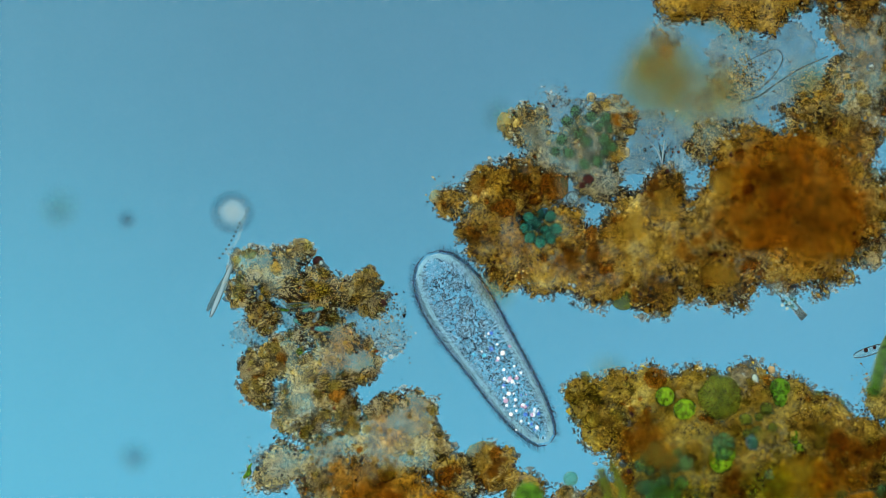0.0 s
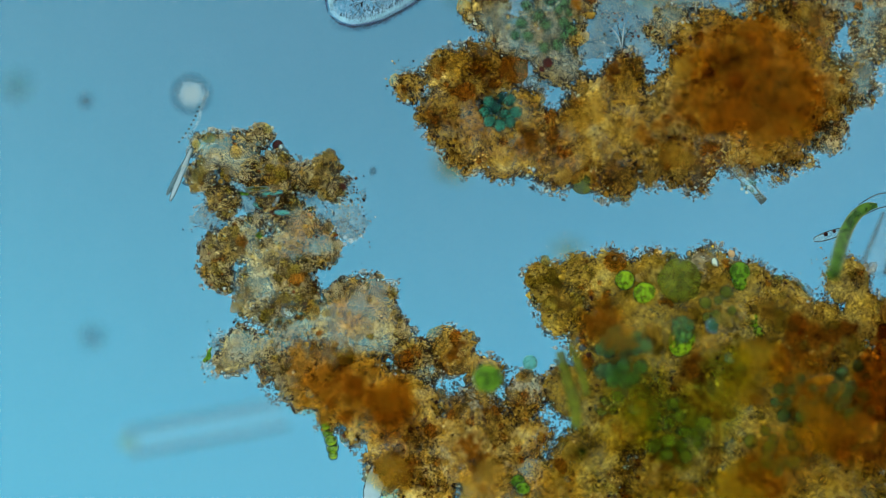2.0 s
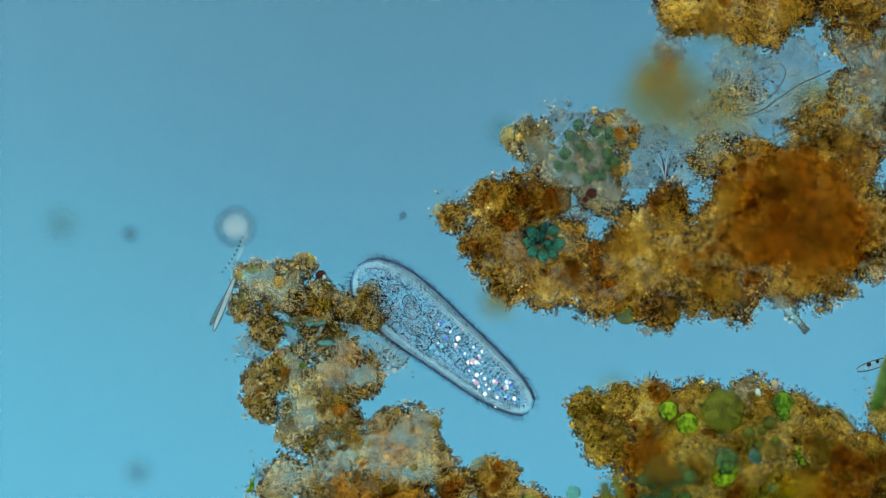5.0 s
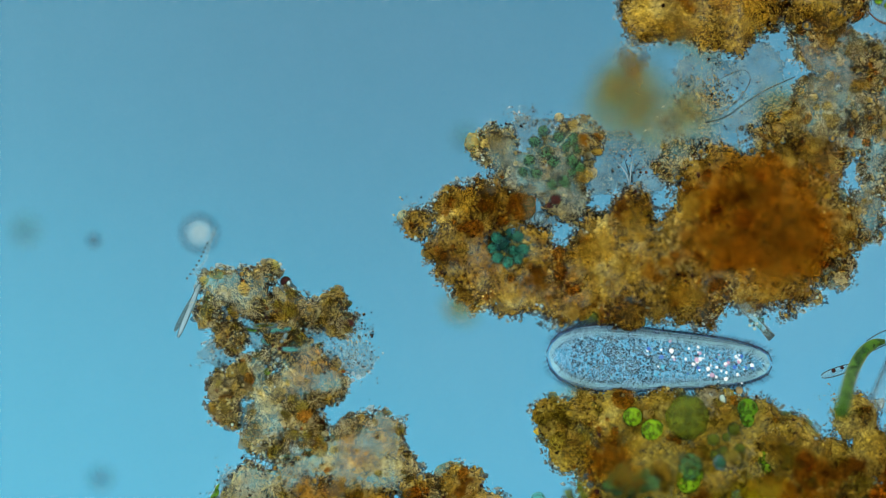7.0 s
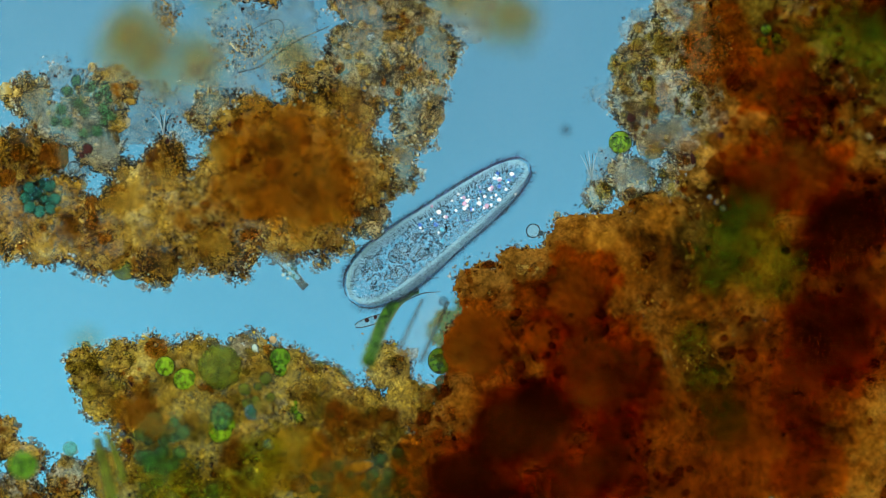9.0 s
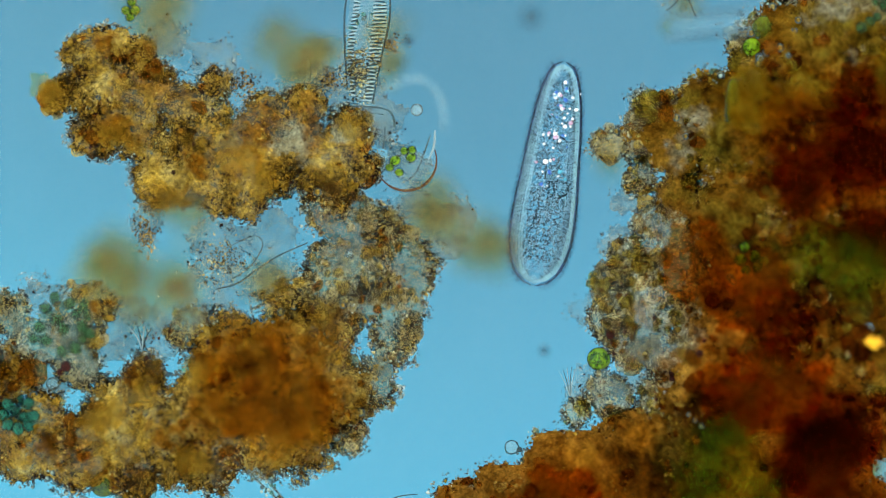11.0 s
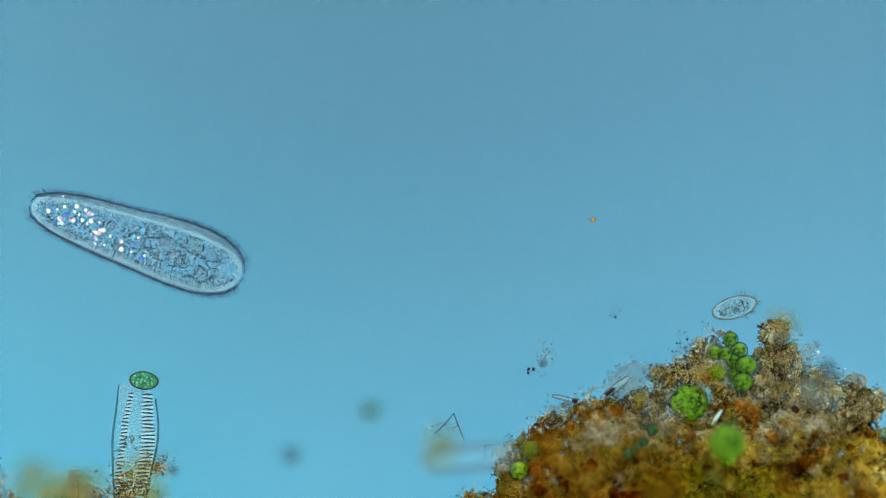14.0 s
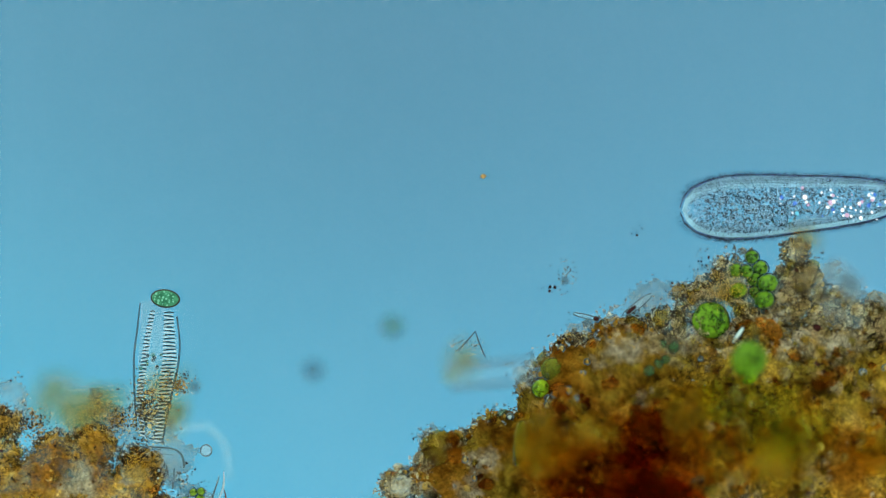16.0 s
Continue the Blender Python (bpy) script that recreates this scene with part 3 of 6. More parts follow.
def floc(name, lobes, label, base, grain, amount, pale, specks, gaps=0.0, ragged=0.42, high=9.0, clods=(), rim=0.0, soft=None, group="flocs of debris"):
    top = thing(name, lobes[0][0], lobes[0][1], 0, label, "debris", group)
    back = top.matrix_basis.inverted()
    f = Field(lobes, 4, ragged, gaps)
    made = [smooth(part("matrix", f.mesh(), base, top, kind="stuff"))]
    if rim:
        # thin rims of dark flocs painted lighter, as light passing through would make them
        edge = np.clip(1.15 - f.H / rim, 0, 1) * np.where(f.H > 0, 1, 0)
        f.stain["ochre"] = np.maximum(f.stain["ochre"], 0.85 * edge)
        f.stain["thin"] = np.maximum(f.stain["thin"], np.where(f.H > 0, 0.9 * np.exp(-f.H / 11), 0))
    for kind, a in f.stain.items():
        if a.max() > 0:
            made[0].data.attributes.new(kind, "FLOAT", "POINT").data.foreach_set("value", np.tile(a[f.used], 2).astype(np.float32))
    amount = int(amount * 0.85)
    spots = cleared(f.strewn(amount, -0.08, high))
    made.append(part("fine_grain", strew(spots, sizes(len(spots), 0.5, 0.8)), grain, top, kind="stuff"))
    n = amount // 4
    made.append(part("brown_grain", strew(f.strewn(n, 0.0, high), sizes(n, 0.9, 1.5), 0.5), base, top, kind="stuff"))
    made.append(part("pale_flake", strew(f.strewn(pale, -0.5, 0.3, 0, 1.0), sizes(pale, 0.5, 1.2), 0.5), GREY, top, "pale translucent flakes at the rim", kind="stuff"))
    if f.stain["pale"].max() > 0.5:
        n = pale // 3
        spots = f.strewn(n * 6, 0.0)
        keep = np.array([f.stain["pale"][int((p[0] / UNIT + 784 - f.u[0]) / f.step), int((441 - p[1] / UNIT - f.v[0]) / f.step)] > 0.35 for p in spots])
        spots = spots[keep][:n]
        if len(spots):
            made.append(part("grey_crumb", strew(spots, sizes(len(spots), 0.5, 0.9), 0.5), GREY, top, "grey crumbs among the debris", kind="stuff"))
    made.append(part("dark_speck", strew(f.strewn(specks, 0.0), sizes(specks, 0.4, 0.9), 0.5), DARK, top, kind="stuff"))
    n = amount // 4
    made.append(part("dark_thread", strands(cleared(f.strewn(n, -0.02, 9.0, 1.0)), 13 * UNIT, 0.62 * UNIT), THREAD, top, "fine dark threads and folds", kind="stuff"))
    made.append(part("pale_thread", strands(cleared(f.strewn(n, -0.05, 9.0, 1.5)), 10 * UNIT, 0.6 * UNIT), grain, top, "fine pale threads and folds", kind="stuff"))
    n = specks // 60
    made.append(part("dark_crumb", strew(f.strewn(n, 0.02), sizes(n, 1.2, 2.2), 0.5), MAROON, top, "dark red-brown crumbs", kind="stuff"))
    for name, mat, n, low, size in clods:
        spots = cleared(f.strewn(n, low, 0.4 if mat is GLASS_CLOD else 9.0, -0.25 * size, bare=0.4))
        n = len(spots)
        if mat is GLASS_CLOD:
            # a bright stone over a wider dark one paints a clear bead's refraction
            half = n // 3
            wide = sizes(half, 0.5, 0.9)
            made.append(part("bead_refraction_rim", strew(spots[:half] - [0, 0, 3 * UNIT], 1.7 * wide, 0.15, PEBBLES), EDGE, top, "dark rims of clear beads", kind="stuff"))
            made.append(smooth(part("clear_bead", strew(spots[:half] + [0, 0, 2 * UNIT], wide, 0.15, PEBBLES), GLINT, top, "bright clear beads", kind="stuff")))
            spots, n = spots[half:], n - half
        made.append(smooth(part(name, strew(spots, sizes(n, 0.35 * size, 0.65 * size), 0.35, PEBBLES if mat is GLASS_CLOD else CLODS), mat, top, kind="stuff")))
    if soft:
        mat, n, wide, dense = soft
        for k, p in enumerate(cleared(f.strewn(n, 0.8, 9.0, bare=0.0))):
            u, v = p[0] / UNIT + 784, 441 - p[1] / UNIT
            g = Field([(u + rng.normal(0, 0.5) * wide, v + rng.normal(0, 0.35) * wide, wide * rng.uniform(0.5, 1.1)) for _ in range(4)], 6, 0.9)
            g.top = p[2] + 0.03 + 0.012 * (k % 5) + (g.top - FOCUS) * 0.15
            g.low = g.top - 0.02
            veil = smooth(part("soft_veil", g.mesh(), mat, top, "soft haze of finer matter", kind="stuff"))
            fade = 1 - dense * np.clip(g.f / 1.15, 0, 1) ** 2
            veil.data.attributes.new("thin", "FLOAT", "POINT").data.foreach_set("value", np.tile(fade[g.used], 2).astype(np.float32))
            made.append(veil)
            FIELDS.remove(g)
    for k in range(70):
        p = f.strewn(1, -0.05, 0.5)[0]
        vs, fs = strew(np.zeros((1, 3)), np.array([rng.uniform(2.2, 4.6) * UNIT]), 0.4)
        g = part("granule", (vs, fs), (grain, base, GREY)[k % 3], top)
        g.location = p
        made.append(g)
    for ob in made:
        ob.matrix_parent_inverse = back
    FLOCS.append((top, lobes))
    return top


def shifted(du, dv, lobes):
    return [(u + du, v + dv, r) for u, v, r in lobes]


ISLAND = [
    (800, 362, 26), (862, 335, 42), (880, 420, 58), (848, 398, 36), (922, 335, 58), (905, 470, 40), (990, 440, 68), (958, 490, 36),
    (1062, 468, 72), (1140, 420, 82), (1150, 500, 54), (1232, 440, 92), (1330, 400, 108), (1335, 310, 82), (1430, 340, 120),
    (1440, 435, 78), (1500, 370, 78), (1290, 480, 62), (1385, 465, 55), (1170, 350, 48), (1480, 270, 70)]
ISLAND_FRINGE = [
    (930, 225, 40), (975, 275, 42), (1040, 250, 52), (1085, 205, 40), (1060, 320, 40), (1255, 250, 38), (1440, 215, 45), (1520, 200, 60),
    (1500, 140, 46), (1570, 170, 62), (1640, 150, 56), (1615, 270, 46), (1575, 350, 46), (1525, 430, 44), (1570, 85, 66), (1520, 40, 58), (1620, 215, 52)]
HEADLAND = shifted(920, -330, [
    (100, 175, 28), (138, 160, 40), (180, 100, 58), (225, 150, 66), (175, 232, 48), (245, 232, 52), (262, 150, 52), (350, 265, 58), (285, 318, 52),
    (385, 330, 50), (440, 270, 66), (430, 345, 42), (520, 250, 58), (565, 290, 56), (620, 240, 46), (540, 185, 40), (640, 300, 36), (380, 150, 30), (370, 200, 40), (320, 190, 40), (480, 300, 50), (330, 320, 44), (600, 330, 40), (470, 200, 36), (250, 90, 30)])
REEF = [(530, 450, 24), (650, 500, 26), (585, 690, 36), 
    (450, 470, 38), (425, 515, 28), (500, 490, 38), (560, 520, 48), (470, 560, 30), (620, 520, 32), (660, 535, 26), (560, 580, 40),
    (510, 620, 36), (460, 650, 32), (600, 640, 56), (640, 650, 36), (540, 690, 40), (530, 740, 34), (600, 735, 42), (690, 730, 40),
    (720, 745, 44), (680, 800, 76), (600, 845, 64), (500, 820, 38), (480, 845, 28), (548, 828, 38), (455, 690, 26), (760, 800, 40), (820, 850, 40)]
REEF_FOOT = shifted(72, 208, [
    (560, 660, 58), (640, 700, 80), (720, 720, 66), (800, 625, 40), (860, 660, 36), (780, 790, 60), (840, 750, 70), (920, 780, 60),
    (700, 810, 50), (930, 700, 40), (720, 620, 30), (860, 850, 60), (760, 860, 50), (960, 870, 60)])
MEADOW = shifted(72, 208, [
    (970, 500, 42), (1020, 485, 38), (1000, 550, 45), (1080, 500, 58), (1160, 500, 62), (1250, 492, 58), (1320, 512, 56), (1390, 542, 52),
    (1060, 600, 60), (1150, 590, 90), (1260, 590, 100), (1370, 620, 90), (1450, 610, 78), (1530, 560, 46), (1498, 497, 40), (1100, 720, 90), (1250, 740, 120),
    (1400, 760, 120), (1520, 720, 105), (1040, 830, 80), (1180, 860, 90), (1320, 870, 90), (1480, 860, 100), (1010, 690, 50)])
CLIFF_LOW = shifted(740, 85, [
    (1000, 480, 52), (1080, 465, 66), (1000, 575, 75), (985, 690, 80), (1100, 600, 120), (1060, 740, 110), (965, 820, 80), (1200, 450, 105),
    (1300, 410, 100), (1160, 400, 50), 
    (1250, 650, 150), (1400, 500, 130), (1450, 300, 130), (1480, 700, 150), (1200, 830, 120), (1400, 850, 130), (1500, 120, 110), (1620, 320, 150), (1640, 540, 150), (1620, 760, 150), (890, 800, 60), (900, 720, 40), (940, 890, 90), (1060, 890, 90), (1490, 410, 90), (880, 890, 70)])
CLIFF_RIM = shifted(920, -330, [
    (1130, 320, 30), (1120, 470, 50), (1075, 500, 30), (1085, 565, 40), (1150, 540, 60), (1130, 610, 46), (1200, 640, 60), (1180, 700, 50), (1080, 700, 40),
    (1250, 600, 55), (1020, 730, 26), (1250, 700, 50), (1150, 205, 34), (1130, 260, 30), (1200, 480, 70), (1250, 540, 60), (1170, 400, 50), (1290, 660, 50)])
CLIFF_MID = shifted(920, -330, [
    (1135, 240, 36), (1200, 250, 66), (1180, 205, 36), (1280, 210, 85), (1335, 110, 52), (1400, 80, 85), (1480, 60, 105), (1540, 160, 120),
    (1350, 300, 120), (1200, 345, 44), (1300, 430, 80), (1500, 320, 140), (1400, 450, 130), (1300, 380, 80), (1480, 550, 110), (1560, 620, 100), (1390, 600, 100), (1590, 480, 110)])
CLIFF_TOP = shifted(1293, -935, [
    (800, 862, 40), (880, 850, 50), (985, 722, 40), (945, 785, 44), (1060, 682, 50), (1110, 662, 50), (1185, 642, 46), (1280, 622, 56), (1350, 590, 46), (1430, 590, 42),
    (1490, 632, 46), (1555, 655, 50), (1330, 650, 90), (1450, 670, 90), (1560, 710, 90), (1150, 730, 100), (1000, 800, 76), (1250, 800, 120), (1400, 800, 120), (1540, 830, 120), (1240, 650, 50)])
MOUND_RIM = shifted(1293, -935, [
    (705, 862, 30), (760, 835, 34), (850, 803, 40), (905, 775, 36), (950, 695, 36), (1030, 628, 40), (1090, 608, 40), (1170, 592, 40), (1235, 540, 40), (1300, 500, 44), (1408, 452, 24), (1415, 500, 40),
    (1480, 555, 44), (1550, 580, 44), (1350, 560, 50), (1430, 560, 50), (1235, 600, 44), (1530, 620, 46), (1390, 540, 44)])

floc("debris_floc", ISLAND, "rust-brown granular floc with a dense core on glass", RUST, AMBER, 11000, 5200, 3400, 0.1, 0.62, soft=(OCHRE_VEIL, 6, 30, 0.22), clods=(("ochre_clod", OCHRE_CLOD, 300, 0.05, 7), ("rust_clod", RUST_CLOD, 90, 0.3, 8), ("clear_grain", GLASS_CLOD, 1600, -0.15, 3.2)))
floc("debris_floc", ISLAND_FRINGE, "loose tan debris with clear gaps beside the floc", TAN, SAND, 6000, 3000, 1000, 0.45, 0.85, clods=(("ochre_clod", OCHRE_CLOD, 150, 0.0, 6), ("pale_clod", PALE_CLOD, 220, 0.0, 6), ("rust_clod", RUST_CLOD, 30, 0.2, 5), ("clear_grain", GLASS_CLOD, 1000, -0.2, 3.2)))
floc("debris_floc", HEADLAND, "amber-brown granular floc with pale edges on glass", RUST, AMBER, 8500, 4600, 2600, 0.2, 0.62, soft=(OCHRE_VEIL, 5, 27, 0.22), clods=(("ochre_clod", OCHRE_CLOD, 280, 0.05, 7), ("rust_clod", RUST_CLOD, 50, 0.3, 7), ("clear_grain", GLASS_CLOD, 1300, -0.15, 3.2)))
floc("debris_floc", REEF, "thin greyish-tan crumbly floc on glass", TAN, SAND, 8000, 3800, 1500, 0.5, 0.95, clods=(("ochre_clod", OCHRE_CLOD, 130, 0.0, 6), ("pale_clod", PALE_CLOD, 280, 0.0, 6), ("rust_clod", RUST_CLOD, 40, 0.2, 5), ("olive_clod", OLIVE_CLOD, 150, 0.0, 6), ("clear_grain", GLASS_CLOD, 1300, -0.2, 3.2)))
floc("debris_floc", REEF_FOOT, "dark rust-brown clotted debris on glass", RUST, AMBER, 5600, 2600, 1600, 0.2, 0.6, soft=(OCHRE_VEIL, 4, 40, 0.22), clods=(("ochre_clod", OCHRE_CLOD, 200, 0.05, 7), ("rust_clod", RUST_CLOD, 80, 0.3, 7), ("clear_grain", GLASS_CLOD, 1200, -0.15, 3.2)))
floc("debris_floc", MEADOW, "olive-brown floc full of green algae on glass", OLIVE, AMBER, 6500, 4200, 2200, soft=(OLIVE_VEIL, 8, 46, 0.25), clods=(("ochre_clod", OCHRE_CLOD, 260, 0.05, 8), ("rust_clod", RUST_CLOD, 100, 0.25, 8), ("olive_clod", OLIVE_CLOD, 280, 0.1, 8), ("clear_grain", GLASS_CLOD, 1700, -0.15, 3.2)))
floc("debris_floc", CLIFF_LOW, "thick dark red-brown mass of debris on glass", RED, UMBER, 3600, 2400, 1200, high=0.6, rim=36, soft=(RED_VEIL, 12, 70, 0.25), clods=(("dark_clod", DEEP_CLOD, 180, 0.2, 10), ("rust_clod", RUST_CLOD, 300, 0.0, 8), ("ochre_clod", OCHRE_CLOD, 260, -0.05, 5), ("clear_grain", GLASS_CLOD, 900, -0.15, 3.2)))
floc("debris_floc", CLIFF_RIM, "tan and grey crumbly rim of a dark red-brown mass", ASH, SAND, 6400, 3000, 800, 0.05, 0.5, clods=(("ochre_clod", OCHRE_CLOD, 150, 0.0, 7), ("pale_clod", PALE_CLOD, 240, 0.0, 6.5), ("rust_clod", RUST_CLOD, 30, 0.2, 5), ("olive_clod", OLIVE_CLOD, 160, 0.0, 7), ("clear_grain", GLASS_CLOD, 1100, -0.1, 3.2)))
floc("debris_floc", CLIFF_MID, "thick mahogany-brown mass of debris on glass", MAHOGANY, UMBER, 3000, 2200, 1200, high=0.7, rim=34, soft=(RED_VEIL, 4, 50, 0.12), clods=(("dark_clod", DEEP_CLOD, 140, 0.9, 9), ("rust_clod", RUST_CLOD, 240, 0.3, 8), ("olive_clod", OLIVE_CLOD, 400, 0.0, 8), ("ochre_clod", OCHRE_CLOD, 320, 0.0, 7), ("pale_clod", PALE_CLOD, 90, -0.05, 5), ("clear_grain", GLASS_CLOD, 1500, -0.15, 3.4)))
floc("debris_floc", MOUND_RIM, "grey-tan crumbly rim of a debris mound", ASH, SAND, 6400, 4000, 900, 0.2, 0.75, clods=(("ochre_clod", OCHRE_CLOD, 130, 0.0, 6), ("pale_clod", PALE_CLOD, 520, 0.0, 6), ("rust_clod", RUST_CLOD, 20, 0.3, 5), ("olive_clod", OLIVE_CLOD, 180, 0.0, 6), ("clear_grain", GLASS_CLOD, 1700, -0.1, 3.2)))
floc("debris_floc", CLIFF_TOP, "brown debris mound with grey crumbs and algae", UMBER, AMBER, 7000, 6000, 2600, 0.1, high=0.75, soft=(OLIVE_VEIL, 8, 48, 0.25), clods=(("rust_clod", RUST_CLOD, 140, 0.7, 8), ("olive_clod", OLIVE_CLOD, 420, 0.05, 7), ("ochre_clod", OCHRE_CLOD, 420, 0.0, 6.5), ("pale_clod", PALE_CLOD, 720, -0.05, 5.5), ("clear_grain", GLASS_CLOD, 2200, -0.15, 3.4)))
film([(1010, 330, 56), (1060, 285, 66), (1130, 250, 64), (1200, 262, 56), (1250, 205, 60), (1340, 190, 54), (1420, 175, 60), (1000, 215, 50), (940, 250, 40), (1300, 110, 60), (1400, 90, 50), (1180, 60, 36)],
     "greyish translucent film between the flocs", 1500)
film([(480, 520, 70), (560, 545, 80), (640, 560, 62), (500, 660, 56), (450, 590, 40), (590, 690, 50), (480, 830, 50), (690, 600, 36)], "greyish translucent film round the crumbly floc", 1300)
film([(1480, -170, 56), (1550, -170, 60), (1300, -215, 50), (1640, 40, 56), (1690, 90, 50), (1210, -260, 46), (1590, -110, 56), (1640, -30, 50), (1720, 60, 40)], "tan translucent film beside the floc", 900)
film([(2020, 110, 46), (2030, 20, 36), (2000, 220, 56), (2060, 320, 60), (1960, 360, 40), (2330, -330, 50), (2440, -390, 50), (2560, -420, 60), (2720, -430, 60), (2800, -380, 60), (2240, -260, 46), (2070, -130, 40)],
     "greyish translucent film along the debris edge", 1500)
haze([(1380, 320, 90), (1450, 390, 80), (1320, 400, 60), (1400, 430, 60)], 0.22, HAZE, "soft rust-brown haze over the dense core", 0.2)
haze([(700, 895, 70), (760, 920, 56), (640, 890, 44)], 0.20, HAZE, "soft rust-brown haze over clotted debris", 0.16)
haze([(1490, 890, 70), (1560, 960, 80), (1440, 1010, 70)], 0.22, HAZE, "soft rust-brown haze over the algae floc", 0.16)
haze([(1130, 775, 44), (1160, 800, 34)], 0.20, HAZE, "small rust-brown haze over the algae floc", 0.3)
haze([(1310, 930, 70), (1250, 960, 70), (1200, 900, 60), (1340, 860, 50)], 0.22, MOSS, "soft olive haze over the algae floc", 0.12)
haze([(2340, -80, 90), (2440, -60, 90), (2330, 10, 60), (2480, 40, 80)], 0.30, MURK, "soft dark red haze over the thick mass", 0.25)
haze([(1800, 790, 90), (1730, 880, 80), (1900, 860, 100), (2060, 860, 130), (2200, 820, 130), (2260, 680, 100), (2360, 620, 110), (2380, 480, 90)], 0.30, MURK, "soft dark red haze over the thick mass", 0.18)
# black translucent sheets that darken patches of the thick mass
haze([(1805, 795, 84), (1845, 770, 64), (1765, 815, 60)], 0.24, BLACK_HAZE, "soft black haze over the thick mass", 0.9)
haze([(1735, 905, 76), (1690, 900, 50)], 0.24, BLACK_HAZE, "soft black haze over the thick mass", 0.75)
haze([(2350, 470, 84), (2400, 430, 84)], 0.24, BLACK_HAZE, "soft black haze over the thick mass", 0.75)
haze([(2320, 10, 40), (2440, -40, 66), (2440, 90, 60), (2330, 640, 90)], 0.24, BLACK_HAZE, "soft black haze over the thick mass", 0.5)
haze([(2190, 470, 80), (2150, 520, 60), (2230, 540, 60)], 0.28, MOSS, "soft olive haze over the thick mass")
haze([(2095, 650, 40), (2130, 720, 50), (2160, 790, 46)], 0.24, MOSS, "soft dark green haze over the thick mass", 0.6)
haze([(2420, 150, 70), (2350, 120, 60)], 0.27, MOSS, "soft olive haze over the thick mass")
haze([(2640, -200, 70), (2700, -180, 60), (2560, -230, 50)], 0.27, MOSS, "soft olive haze over the debris mound", 0.15)


# ---- cells, shells and fibres ----
def ball(r, flat=0.6, sub=3, lumpy=0.05, long=1.0, seed=0):
    bm = bmesh.new()
    bmesh.ops.create_icosphere(bm, subdivisions=sub, radius=1)
    for q in bm.verts:
        k = 1 + lumpy * noise.noise(q.co * 2.3 + Vector((seed * 3.7, 0, 0)))
        q.co = Vector((q.co.x * r * long * k, q.co.y * r * k, q.co.z * r * flat * k)) * UNIT
    return bm


def placed(ob, u, v, z, parent=None, turn=0):
    ob.matrix_basis = Matrix.Translation(P(u, v, z)) @ pose(0, 0, 0, 0, 0, turn)
    if parent is not None:
        ob.matrix_parent_inverse = parent.matrix_basis.inverted()
    return ob


def colony(name, cells, mat, label, category="algae", lift=0.0, wall=True, group=""):
    """A group of cells that cling together: rows of u, v, radius, length, turn."""
    u0 = sum(c[0] for c in cells) / len(cells)
    v0 = sum(c[1] for c in cells) / len(cells)
    top = thing(name, u0, v0, surface(u0, v0), label, category, group)
    for i, (u, v, r, long, turn) in enumerate(cells):
        z = surface(u, v) + (lift + 2.0 * (i % 3)) * UNIT
        c = placed(smooth(part("cell", ball(r * 0.84, 0.6, 3, 0.10, long, i), mat, top)), u, v, z, top, turn)
        if wall:
            loop = [Vector((r * 0.93 * long * math.cos(a), r * 0.93 * math.sin(a), 0.2 * r)) * UNIT for a in np.linspace(0, 2 * math.pi, 21)]
            smooth(part("cell_wall", sweep(loop, [max(0.8, 0.08 * r) * UNIT] * 21, 5, False), HALO, c))
    return top


def heap(u, v, spread, n, r0, r1, seed, long=1.15):
    """Cells packed side by side within a round patch."""
    q, out = random.Random(seed), []
    for _ in range(4000):
        if len(out) == n:
            break
        a, d = q.uniform(0, 2 * math.pi), spread * math.sqrt(q.random())
        c = (u + d * math.cos(a), v + d * math.sin(a), q.uniform(r0, r1), q.uniform(1.0, long), q.uniform(0, 180))
        if all((c[0] - o[0]) ** 2 + (c[1] - o[1]) ** 2 > (0.82 * (c[2] + o[2])) ** 2 for o in out):
            out.append(c)
    return out


def alga(u, v, r, mat, label, z=None, flat=0.65, long=1.0, turn=0, lumpy=0.06):
    ob = smooth(part("alga", ball(r, flat, 4, lumpy, long, u), mat))
    tagged(ob, label, "alga")
    if 8 < r < 35 and z is None:
        loop = [Vector((r * 0.99 * long * math.cos(a), r * 0.99 * math.sin(a), 0.1 * r)) * UNIT for a in np.linspace(0, 2 * math.pi, 29)]
        smooth(part("cell_wall", sweep(loop, [1.1 * UNIT] * 29, 5, False), HALO, ob))
    return placed(ob, u, v, surface(u, v) + 0.12 * r * UNIT if z is None else z, None, turn)


def sweep(points, radii, seg=10, closed=True):
    """A round bar along places in metres, with its radii."""
    bm = bmesh.new()
    rings = []
    for i, p in enumerate(points):
        d = (points[min(i + 1, len(points) - 1)] - points[max(i - 1, 0)]).normalized()
        x = d.cross(Vector((0, 0, 1)))
        x = x.normalized() if x.length > 1e-6 else Vector((1, 0, 0))
        y = x.cross(d).normalized()
        rings.append([bm.verts.new(p + (x * math.cos(2 * math.pi * k / seg) + y * math.sin(2 * math.pi * k / seg)) * max(radii[i], 1e-5)) for k in range(seg)])
    for a, b in zip(rings, rings[1:]):
        for k in range(seg):
            bm.faces.new((a[k], a[(k + 1) % seg], b[(k + 1) % seg], b[k]))
    if closed:
        bm.faces.new(rings[0][::-1])
        bm.faces.new(rings[-1])
    return bm


